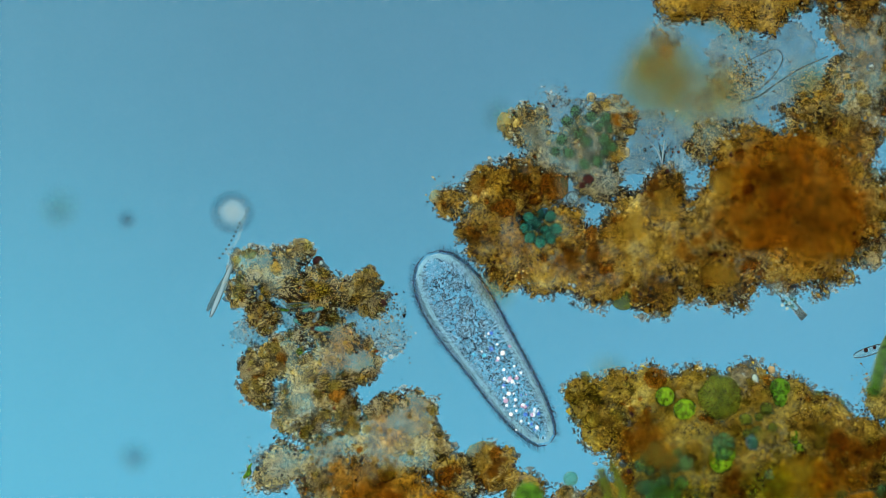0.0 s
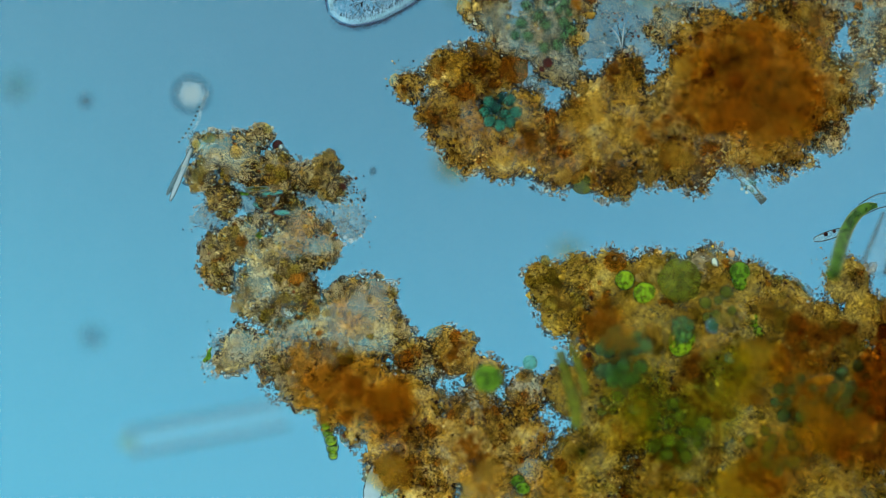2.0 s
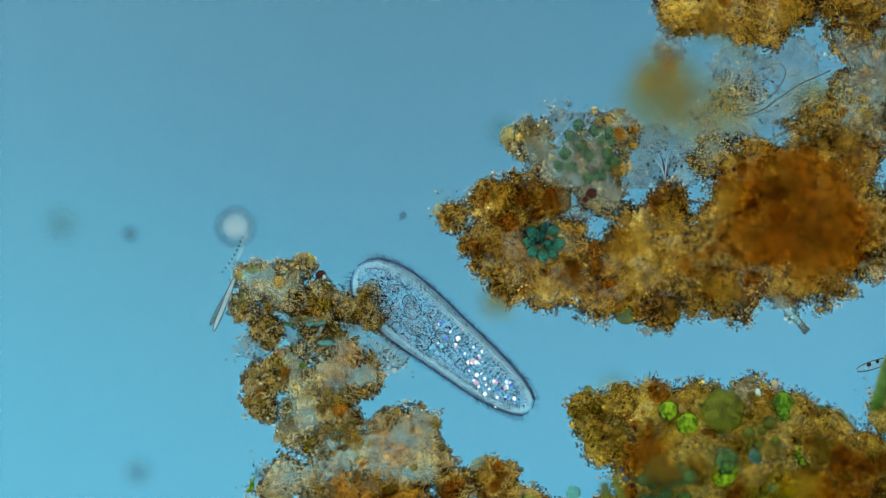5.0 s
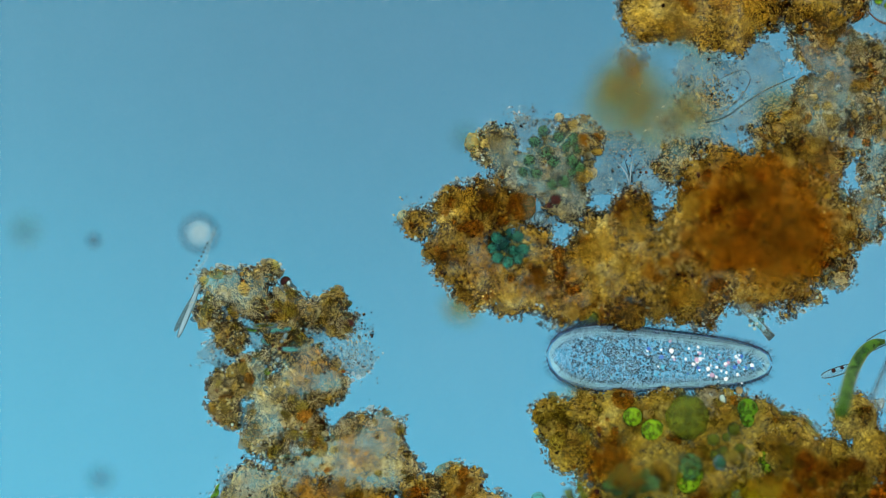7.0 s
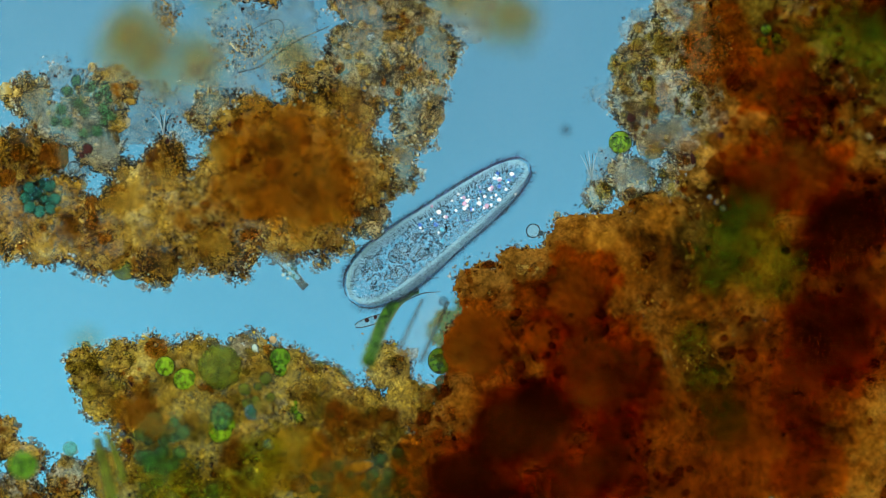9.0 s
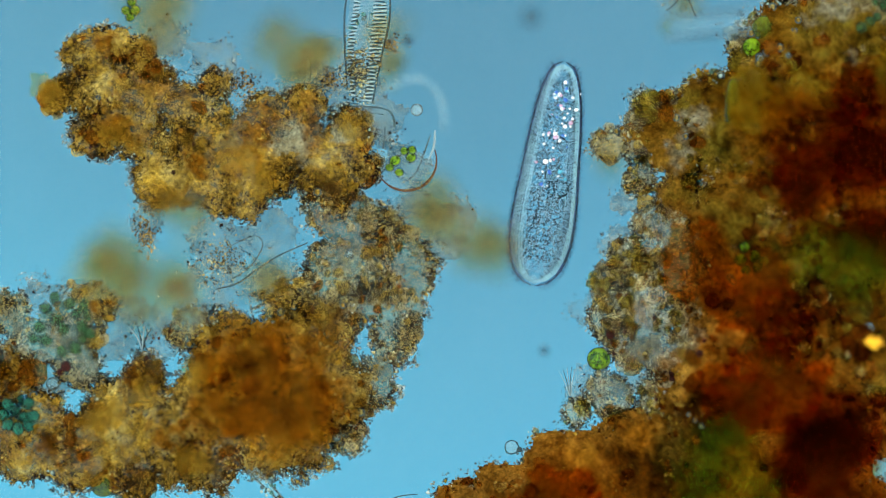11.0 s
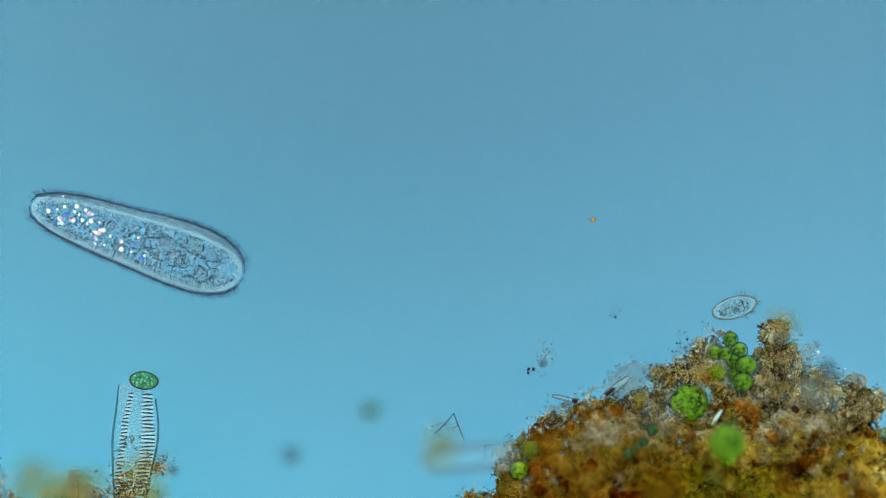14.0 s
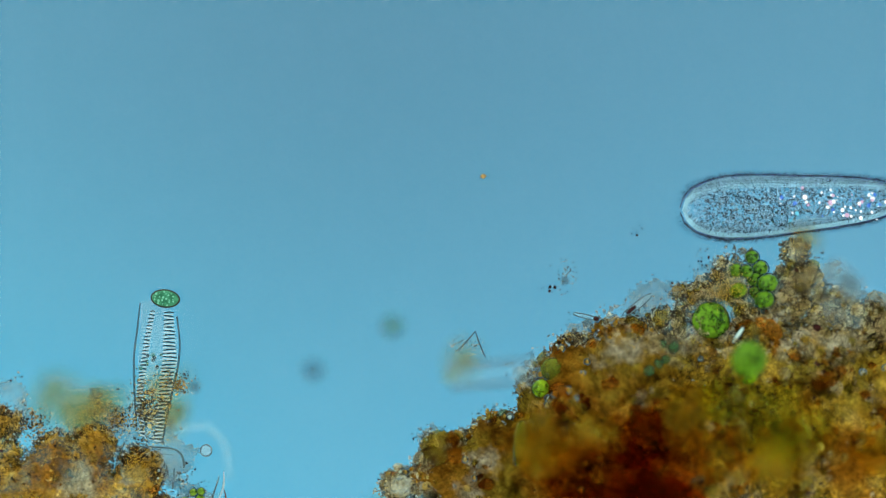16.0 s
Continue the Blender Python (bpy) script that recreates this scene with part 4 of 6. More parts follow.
def course(rows, n=24):
    """A smooth line through rows of u, v, z, radius."""
    R = np.array(rows, dtype=float)
    t = np.linspace(0, len(R) - 1, n)
    out = []
    for x in t:
        i = min(int(x), len(R) - 2)
        f = x - i
        p0, p1, p2, p3 = R[max(i - 1, 0)], R[i], R[i + 1], R[min(i + 2, len(R) - 1)]
        out.append(0.5 * (2 * p1 + (p2 - p0) * f + (2 * p0 - 5 * p1 + 4 * p2 - p3) * f * f + (3 * p1 - p0 - 3 * p2 + p3) * f ** 3))
    return [P(a[0], a[1], a[2]) for a in out], [a[3] * UNIT for a in out]


def fibre(name, rows, mat, label, category, parent=None, n=24, seg=8):
    pts, rad = course(rows, n)
    if parent is not None:
        ob = smooth(part(name, sweep(pts, rad, seg), mat, parent, label))
        ob.matrix_parent_inverse = parent.matrix_basis.inverted()
        return ob
    c = sum(pts, Vector()) / len(pts)
    ob = smooth(part(name, sweep([p - c for p in pts], rad, seg), mat))
    ob.location = c
    return tagged(ob, label, category)


def clot(u, v, r, mat, label, z=None, flat=0.35, name="debris_clot", long=1.0, turn=0):
    """A soft clump that stands out of the plane in focus."""
    bm = bmesh.new()
    bmesh.ops.create_icosphere(bm, subdivisions=4, radius=1)
    for q in bm.verts:
        k = 1 + 0.35 * noise.fractal(q.co * 1.6 + Vector((u * 0.1, v * 0.1, 0)), 0.8, 2.0, 4)
        q.co = Vector((q.co.x * r * long * k, q.co.y * r * k, q.co.z * r * flat * k)) * UNIT
    ob = smooth(part(name, bm, mat))
    tagged(ob, label, "debris")
    return placed(ob, u, v, surface(u, v) + 0.008 if z is None else z, None, turn)


def cloud(u, v, r, z, seed, mat=CLOUD, label="soft ochre cloud, out of focus"):
    """Soft puffs of debris that hang together, well above the plane in focus."""
    q = random.Random(seed)
    bm = bmesh.new()
    for i in range(6):
        a, d, k = q.uniform(0, 6.28), r * 0.55 * math.sqrt(q.random()), r * q.uniform(0.35, 0.75)
        made = bmesh.ops.create_icosphere(bm, subdivisions=3, radius=1)["verts"]
        c = Vector((d * math.cos(a), d * math.sin(a), q.uniform(-0.3, 0.3) * r)) * UNIT
        for w in made:
            n = 1 + 0.35 * noise.fractal(w.co * 1.7 + Vector((u * 0.1 + i, v * 0.1, 0)), 0.8, 2.0, 3)
            w.co = c + Vector((w.co.x, w.co.y, w.co.z * 0.5)) * (k * n * UNIT)
    near = min(FLOCS, key=lambda f: min((u - a) ** 2 + (v - b) ** 2 for a, b, _ in f[1]))[0]
    return placed(smooth(part("debris_cloud", bm, mat, near, label)), u, v, z, near)


for i, (u, v, r, z) in enumerate((
        (1170, 165, 62, 0.24), (1225, 40, 26, 0.2), (1770, 95, 50, 0.24), (1690, 45, 50, 0.22), (1255, 175, 44, 0.22), (1130, 130, 24, 0.2), (1210, -285, 56, 0.24), (1250, -315, 40, 0.27),
        (1420, -235, 42, 0.24), (1605, -262, 34, 0.22), (872, 500, 24, 0.2), (1065, 650, 18, 0.22), (1480, -215, 34, 0.2), (1985, -45, 26, 0.2), (2690, -500, 24, 0.14), (2555, -430, 34, 0.18),
        (1455, -185, 40, 0.06), (1500, -235, 30, 0.08), (1615, -200, 26, 0.10), (1290, 60, 40, 0.22), (1410, 175, 36, 0.2), (2110, -300, 26, 0.24))):
    cloud(u, v, 1.3 * r, z + 0.17, i, CLOUD if i in (0, 1, 2, 3, 10) else THIN_CLOUD)

# colonies and single algae
colony("algae_colony", [(956 + 27 * math.cos(a), 403 + 25 * math.sin(a), 11, 1.15, -57 * a) for a in (0.1, 0.85, 1.6, 2.35, 3.1, 3.9, 4.65, 5.4)] + [(948, 397, 10, 1.1, 40), (965, 408, 10, 1.1, 0)],
       TEAL, "round rosette of teal-green algae cells", lift=12)
colony("algae_colony", heap(1030, 250, 56, 16, 8, 11, 3, 1.45), FOREST, "loose group of oval dark green algae cells", lift=14)
colony("algae_colony", heap(1172, 835, 46, 15, 10, 15, 4), FOREST, "packed group of dull green algae cells in debris", lift=16)
colony("algae_colony", heap(1165, 868, 20, 4, 12, 15, 14), FOREST, "few dark green algae cells in debris", lift=18)
colony("algae_colony", heap(1575, 895, 48, 13, 9, 14, 6), FOREST, "packed group of dull green algae cells in debris", lift=16)
colony("algae_colony", heap(1265, 965, 50, 14, 9, 14, 31), OLIVE_CELL, "packed group of olive algae cells in debris", lift=14)
colony("algae_colony", heap(1470, 905, 38, 10, 9, 13, 32), FOREST, "packed group of dull green algae cells in debris", lift=16)
colony("algae_colony", heap(1430, 1000, 46, 11, 9, 14, 33), OLIVE_CELL, "packed group of olive algae cells in debris", lift=14)
colony("algae_colony", heap(1340, 745, 30, 6, 8, 12, 34), OLIVE_CELL, "small group of olive algae cells in debris", lift=12)
colony("algae_colony", heap(1155, 925, 30, 6, 9, 12, 8), OLIVE_CELL, "small group of olive algae cells in debris", lift=2)
colony("algae_colony", heap(1152, -313, 14, 6, 8, 10, 9), LIME, "small cluster of bright green algae cells", lift=2)
colony("algae_colony", [(2623, -477, 14, 1, 0), (2594, -454, 14, 1, 0), (2612, -452, 13, 1, 0), (2638, -457, 16, 1, 0), (2627, -437, 14, 1.1, 0), (2650, -431, 19, 1.1, 20),
                        (2630, -415, 14, 1, 0), (2643, -402, 18, 1.15, 10), (2597, -418, 16, 1.15, 25)], GREEN, "cluster of bright green algae cells on debris", lift=16)
colony("algae_colony", [(2463, -321, 10, 1.1, 80), (2484, -318, 10, 1.15, 80), (2469, -297, 8, 1, 0), (2456, -289, 9, 1, 0), (2440, -278, 10, 1, 0)], FOREST, "row of dull green algae cells in debris", lift=3)
colony("algae_colony", heap(2248, 127, 24, 6, 9, 13, 12), GREEN, "few green algae cells in dark debris", lift=4)
for u, v, r, m, label in (
        (1103, 527, 22, OLIVE_CELL, "yellow-green round alga at the rim of the floc"), (1211, 725, 20, LIME, "bright lime-green granular alga"),
        (1176, 701, 17, LIME, "pale lime-green alga in debris"), (1379, 687, 18, GREEN, "green round alga near the rim"), (1273, 703, 40, OLIVE_CELL, "large olive alga under debris"),
        (1331, 781, 11, TEAL, "small round green alga with a clear wall"), (1404, 773, 12, LIME, "small lime-green alga in debris"), (1412, 793, 9, LIME, "small lime-green alga in debris"),
        (1980, 306, 20, LIME, "shiny bright green round alga at the debris edge"),
        (2550, -365, 33, GREEN, "large bright green alga on debris"), 
        (2614, -272, 18, LIME, "green alga sunk in debris"), (1663, 692, 23, GREEN, "green round alga beside dark debris"), (1643, 748, 15, CREAM, "cream-coloured round grain beside dark debris"),
        (1380, 705, 14, GREEN, "green alga near the rim"), (1840, 466, 5, INK, "tiny black grain at the rim"),
        (1826, 462, 12, GLASSY, "clear round grain at the rim"), (2000, 262, 9, MAROON, "dark maroon grain on debris"), (563, 463, 9, MAROON, "dark red grain on the floc"), (1448, 700, 8, AQUA, "small aqua grain at the rim"),
        (658, 525, 6, MAROON, "small red-brown grain on the floc"), (677, 536, 7, MAROON, "small red-brown grain on the floc"), (1040, 318, 9, MAROON, "small red-brown grain on the floc"), (1030, 328, 6, MAROON, "small red-brown grain on the floc"),
        (530, 622, 6, GREEN, "small green alga on the floc"), (1095, 806, 6, INK, "black grain on the floc"), (1102, 820, 7, INK, "black grain on the floc"), (1365, 655, 7, CREAM, "amber round grain at the rim"),
        (2270, -280, 20, OLIVE_CELL, "yellow-brown round cell in debris"), (2250, -245, 16, LIME, "lime-green cell in debris"), (2737, -352, 7, MAROON, "dark ringed grain on debris")):
    alga(u, v, r, m, label)
alga(2610, -300, 31, GREEN, "large green alga sunk in debris, out of focus", 0.17)
alga(933, 872, 25, GREEN, "dark green round alga in brown debris, out of focus", 0.15)
alga(1009, 846, 13, AQUA, "pale aqua cell at the debris edge", 0.08)
alga(1276, 806, 24, LIME, "drop-shaped bright green alga", long=1.25, turn=80)
alga(1277, 788, 20, FOREST, "dark tip of a drop-shaped alga", long=1.2, turn=80)

bead = thing("orange_bead", 2454, 275, surface(2454, 275) + 0.05, "bright orange lumpy bead on dark debris", "bead")
for i, (u, v, r) in enumerate(((0, 0, 8), (9, 4, 6), (-8, 2, 5), (4, -7, 5), (-3, 8, 4), (15, -2, 3))):
    smooth(part("grain", ball(r, 0.7, 2, 0.3, 1.2, i), ORANGE, bead)).location = Vector((u, v, 0)) * UNIT

# rings and bubbles
def ring_cell(u, v, r, mat=None, label="clear ringed cell with a dark wall"):
    top = thing("ringed_cell", u, v, surface(u, v) + 3 * UNIT, label, "cell")
    pts = [Vector((math.cos(a) * r, math.sin(a) * r, 0)) * UNIT for a in np.linspace(0, 2 * math.pi, 25)]
    smooth(part("wall", sweep(pts, [1.3 * UNIT] * 25, 6, False), EDGE, top))
    smooth(part("cell_body", ball(r * 0.9, 0.4, 2), mat or GLASSY, top))


for u, v, r in ((2726, -411, 9), (2710, -378, 8), (1014, 350, 11), (1331, 781, 13), (1677, 632, 6), (1360, 838, 8), (1192, 926, 9), (2455, 250, 8), (550, 600, 5), (583, 756, 12), (1540, 120, 7)):
    ring_cell(u, v, r)
for f, n in zip(FIELDS, (26, 16, 18, 26, 10, 22, 6, 14, 6, 34, 12)):
    for p in f.strewn(n, 0.0, 0.32):
        ring_cell(p[0] / UNIT + 784, 441 - p[1] / UNIT, rng.uniform(3.0, 6.5), (GLASSY, SAND, AMBER)[int(rng.integers(0, 3))], "tiny round cell with a dark wall in debris")
for i, (u, v, r, _, _) in enumerate(heap(681, 613, 26, 16, 3.5, 6, 21) + heap(1007, 858, 14, 7, 4, 6, 22) + heap(2010, 100, 24, 9, 4, 6, 25)):
    alga(u, v, r, GLASSY if i % 3 else PALE, "tiny clear bubble-like cell", FOCUS)

# diatoms, spines and filaments
def diatom(u, v, length, width, turn, mat, label, z=None):
    top = thing("diatom", u, v, surface(u, v) + 4 * UNIT if z is None else z, label, "diatom")
    rows = [(-0.5, 0.25), (-0.4, 0.7), (-0.2, 0.95), (0, 1), (0.2, 0.95), (0.4, 0.7), (0.5, 0.25)]
    pts = [Vector((a * length, 0, 0)) * UNIT for a, _ in rows]
    smooth(part("valve", sweep(pts, [b * width * UNIT for _, b in rows], 10), mat, top))
    for side in (-1, 1):
        edge = [Vector((a * length, side * b * width * 1.02, 1)) * UNIT for a, b in rows]
        smooth(part("rim", sweep(edge, [1.15 * UNIT] * len(edge), 5), EDGE, top))
    top.matrix_basis = top.matrix_basis @ pose(0, 0, 0, 0, 0, turn)
    return top


diatom(392, 513, 105, 4.5, 68, PALE, "slender glassy rod-shaped diatom at the floc's edge")
diatom(383, 520, 70, 3.5, 62, EDGE, "slender pinkish rod-shaped diatom at the floc's edge")
colony("algae_colony", [(648, 958, 9, 1, 0), (651, 972, 10, 1.1, 20), (657, 985, 11, 1.1, 0), (660, 998, 11, 1.1, 30), (661, 1011, 9, 1, 0)], LIME, "chain of bright lime-green algae cells under brown debris", lift=6)
colony("algae_colony", [(987, 1056, 13, 1.1, 30), (996, 1068, 13, 1.1, 0)], GREEN, "pair of green algae cells in debris", lift=10)
diatom(735, 1060, 84, 17, 75, PALE, "clear boat-shaped diatom beside brown debris")
for u, v, n, w, a, m in ((527, 540, 44, 3, 3, OLIVE_CELL), (552, 548, 42, 4, 8, AQUA), (529, 570, 22, 4, -25, AQUA), (571, 582, 28, 4, -2, AQUA), (560, 562, 20, 3, 60, PALE), (500, 548, 26, 3, -10, GREEN)):
    diatom(u, v, n, w, a, m, "small blue-green rod-shaped diatom in debris")
diatom(2420, -391, 66, 6, 38, GLASSY, "glassy diatom with dark contents on debris", FOCUS)
diatom(2410, -384, 22, 3.5, 38, MAROON, "dark contents of a glassy diatom", FOCUS + 0.004)
diatom(2330, -372, 46, 3.5, -14, GLASSY, "thin clear needle-like diatom", FOCUS)
diatom(2348, -368, 10, 4, -14, MAROON, "red-brown grain on a needle", FOCUS + 0.003)
diatom(1541, 621, 64, 7, 18, GLASSY, "clear spindle-shaped diatom with two red spots", FOCUS)
alga(1532, 620, 4, MAROON, "red oil spot in a spindle diatom", FOCUS + 0.006)
alga(1547, 615, 3.2, MAROON, "red oil spot in a spindle diatom", FOCUS + 0.006)
diatom(2212, -148, 84, 10, 85, OLIVE_CELL, "brown rod-shaped diatom in debris")
diatom(1510, 880, 70, 10, 14, UMBER, "rust-brown rod in debris")
diatom(1334, 674, 24, 6, 92, WHITE, "bright spearhead-shaped crystal at the rim", FOCUS + 0.02)
diatom(2597, -340, 34, 3.5, 55, WHITE, "bright refracting splinter between algae", surface(2597, -338) + 0.012)
fibre("hook_spine", [(431, 846, FOCUS, 3), (440, 838, FOCUS, 5), (441, 828, FOCUS, 3), (446, 820, FOCUS, 1)], GREEN, "green thorn-like curved spine", "spine")
fibre("hook_spine", [(438, 842, FOCUS, 2.5), (452, 848, FOCUS, 2), (466, 858, FOCUS, 1)], EDGE, "dark thin curved spine", "spine")
fibre("algal_filament", [(1536, 690, 0.16, 13), (1547, 660, 0.13, 13), (1562, 622, 0.09, 12), (1582, 590, 0.065, 11), (1604, 573, FOCUS, 9), (1624, 569, FOCUS, 4)],
      cell_mat("filament_green", (0.010, 0.045, 0.006), (0.06, 0.15, 0.012), 90.0, 0.12), "bent green algal filament with a rounded tip", "filament", n=36, seg=14)
fibre("algal_filament", [(1060, 825, 0.13, 8), (1072, 870, 0.13, 10), (1085, 920, 0.14, 11), (1088, 960, 0.14, 9)], OLIVE_CELL, "olive strand in the debris, out of focus", "filament")
fibre("algal_filament", [(1078, 815, 0.14, 5), (1096, 860, 0.14, 7), (1108, 900, 0.14, 7)], OLIVE_CELL, "olive strand in the debris, out of focus", "filament")
fibre("hair", [(1590, 568, FOCUS, 1.0), (1623, 550, FOCUS, 1.2), (1660, 545, FOCUS, 0.7)], EDGE, "thin curved dark hair beside a filament", "hair")
fibre("hair", [(1603, 585, FOCUS, 1.0), (1630, 573, FOCUS, 1.2), (1662, 570, FOCUS, 0.7)], EDGE, "thin curved dark hair beside a filament", "hair")
tube = thing("empty_tube", 1632, 640, FOCUS, "clear empty tube with blurred dark walls", "tube")
fibre("side_wall", [(1630, 582, 0.10, 3), (1610, 625, 0.12, 4), (1588, 672, 0.14, 4)], GREYBLUE, "", "", tube)
fibre("side_wall", [(1675, 588, 0.08, 4), (1655, 630, 0.11, 4), (1628, 690, 0.14, 5)], GREYBLUE, "", "", tube)
fibre("membrane", [(1652, 584, 0.09, 20), (1632, 630, 0.11, 21), (1608, 680, 0.13, 20)], plain("membrane", (0.30, 0.42, 0.47), 0.92, 0.3), "", "", tube)
alga(1667, 586, 9, BLUR_DARK, "dark blurred tip of an empty tube", 0.09)
spine = thing("tapered_spine", 1397, 533, FOCUS, "clear tapered spine with a dark tip", "spine")
fibre("shaft", [(1368, 500, 0.08, 10), (1395, 530, 0.065, 9), (1420, 558, FOCUS, 7)], GLASSY, "", "", spine)
for du in (-8, 7):
    fibre("side_wall", [(1368 + du, 503, 0.07, 1.5), (1396 + du, 532, FOCUS, 1.5), (1420 + du * 0.7, 557, FOCUS, 1.6)], EDGE, "", "", spine)
for i, (u, v, r, _, _) in enumerate(heap(1396, 532, 15, 12, 2.5, 4.5, 61, 1.0)):
    placed(smooth(part("bead", ball(r, 0.8, 2, 0.2, 1, i), (EDGE, GLINT, AQUA)[i % 3], spine)), u, v, FOCUS + 0.008, spine)
fibre("dark_tip", [(1410, 549, FOCUS, 6), (1424, 563, FOCUS, 8)], INK, "dark tip", "", spine, 4)
beads = thing("beaded_spine", 405, 425, FOCUS, "thin spine of dark beads rising from the floc", "spine")
fibre("stem", [(440, 368, 0.07, 3.5), (428, 395, FOCUS, 3), (420, 425, FOCUS, 2.5), (398, 450, FOCUS, 2.5)], GLASSY, "", "", beads)
for i in range(9):
    f = i / 8
    b = part("bead", ball(2.4, 0.9, 2, 0.2, 1, i), EDGE, beads)
    placed(b, 424 - 36 * f + 4 * math.sin(3 * f), 395 + 62 * f, FOCUS + 0.004, beads)
vesicle = thing("vesicle", 419, 377, 0.20, "pale round vesicle with a dark rim, out of focus", "vesicle")
smooth(part("cell_body", ball(20, 0.8, 3), plain("soft_white", (0.36, 0.40, 0.36), 0.76, 0.4), vesicle))
pts = [Vector((29 * math.cos(a), 29 * math.sin(a), 0)) * UNIT for a in np.linspace(0, 2 * math.pi, 33)]
smooth(part("wall", sweep(pts, [4 * UNIT] * 33, 8, False), plain("soft_wall", (0.02, 0.05, 0.07), 0.55, 0.5), vesicle))
for i in range(5):
    a = 0.0 + i * 0.2
    fibre("needle", [(1930, 372, FOCUS, 1.2), (1930 + 18 * math.sin(a - 0.6), 372 - 30 * math.cos(a - 0.6), FOCUS, 0.9), (1928 + 40 * math.sin(a - 0.5), 372 - 52 * math.cos(a - 0.5), FOCUS, 0.4)],
          (PALE, EDGE)[i % 2], "thin needle in a small fan", "needle", n=8, seg=5)
for i in range(4):
    a = -0.5 + i * 0.3
    fibre("needle", [(1172, 292, FOCUS, 1.8), (1172 + 16 * math.sin(a), 292 - 26 * math.cos(a), FOCUS, 1.5), (1172 + 42 * math.sin(a * 1.2), 292 - 48 * math.cos(a), FOCUS, 0.5)],
          (PALE, THINWALL)[i % 2], "thin splayed needle in a tuft", "needle", n=8, seg=5)
fibre("membrane_fold", [(1303, 182, FOCUS, 1.4), (1340, 172, FOCUS, 2), (1372, 150, FOCUS, 1.8), (1410, 125, FOCUS, 1.5), (1465, 100, FOCUS, 1.2)], EDGE, "thin dark fold of a brown membrane", "membrane")
fibre("membrane_fold", [(1330, 165, FOCUS, 1.4), (1365, 140, FOCUS, 1.4), (1385, 105, FOCUS, 1.3), (1370, 88, FOCUS, 1.2), (1320, 110, FOCUS, 1)], EDGE, "thin dark fold of a brown membrane", "membrane")


def grit(u, v, su, sv, n, mat, label, turn=0, seed=1):
    """A small heap of loose grains."""
    q = np.random.default_rng(seed)
    pts = np.stack([q.normal(0, su, n), q.normal(0, sv, n), q.normal(0, 5, n)], 1) * UNIT
    ob = part("debris_heap", strew(pts, sizes(n, 0.35, 0.8)), mat)
    tagged(ob, label, "debris", kind="stuff")
    return placed(ob, u, v, FOCUS, None, turn)


grit(1180, 88, 9, 20, 420, AMBER, "small granular amber clump between flocs", 10, 2)
grit(1320, 135, 22, 20, 700, SAND, "fine brown grains on a thin membrane", 20, 3)
grit(1985, -75, 18, 8, 320, AMBER, "golden granular tuft beside the dark mass", 25, 4)
grit(1354, -178, 14, 18, 500, AMBER, "small dense brown clump beside the floc", 0, 5)
grit(800, 345, 18, 14, 420, SAND, "loose grey-brown crumbs at the floc's tip", 0, 6)
grit(990, 175, 20, 12, 260, GREY, "pale loose crumbs above the floc", -30, 7)
grit(1570, 700, 26, 22, 900, AMBER, "crumbly brown tuft holding the filament", 0, 8)
grit(665, 545, 26, 16, 500, SAND, "loose crumbs at the floc's edge", -20, 9)
grit(680, 610, 18, 18, 300, GREY, "loose pale crumbs beside the floc", 0, 10)
grit(475, 845, 26, 10, 420, SAND, "loose crumbs at the floc's edge", 15, 11)

# ribbed empty case with a green cell on its mouth, and the glassy shells at its foot
SHINE = plain("bright_gap", (0.48, 0.66, 0.72), 0.35, 0.3)
RIB = plain("dark_rib", (0.02, 0.06, 0.08), 0.15, 0.3)
case = thing("ribbed_case", 1568, -290, FOCUS, "clear ribbed empty case with a green cell on its mouth", "case")
LEFT = [(1563, -381, 9), (1553, -331, 11), (1547, -286, 12), (1540, -240, 11), (1542, -200, 9), (1545, -165, 8)]
RIGHT = [(1592, -379, 17), (1592, -331, 21), (1593, -295, 26), (1585, -245, 22), (1577, -195, 15), (1572, -155, 12)]
for rail in (LEFT, RIGHT):
    R = np.array(rail, dtype=float)
    n = 35
    for i in range(n):
        v = R[0, 1] + (R[-1, 1] - R[0, 1]) * i / (n - 1)
        u, w = np.interp(v, R[:, 1], R[:, 0]), np.interp(v, R[:, 1], R[:, 2])
        tilt = 1.2 * math.sin(i * 1.7)
        rib = part("rib", sweep([Vector((-w / 2, tilt, 0)) * UNIT, Vector((0, 0.8, 1)) * UNIT, Vector((w / 2, -tilt, 0)) * UNIT], [1.1 * UNIT, 1.6 * UNIT, 1.1 * UNIT], 5), RIB, case)
        placed(rib, u, v, FOCUS + 0.003 * math.sin(i), case)
        # added pale bar: paints the light seen between two ribs
        gap = part("bright_gap", sweep([Vector((-w / 2, tilt, 0)) * UNIT, Vector((w / 2, -tilt, 0)) * UNIT], [1.3 * UNIT] * 2, 5), SHINE, case)
        placed(gap, u, v + 3.2, FOCUS - 0.002, case)
fibre("wall", [(1541, -396, FOCUS, 1.2), (1536, -350, FOCUS, 1.8), (1530, -300, FOCUS, 2), (1531, -240, FOCUS, 2), (1535, -170, FOCUS, 1.5)], THINWALL, "", "", case)
fibre("wall", [(1606, -372, FOCUS, 1.6), (1611, -325, FOCUS, 1.8), (1608, -285, FOCUS, 2), (1598, -240, FOCUS, 2), (1580, -150, FOCUS, 1.5)], THINWALL, "", "", case)
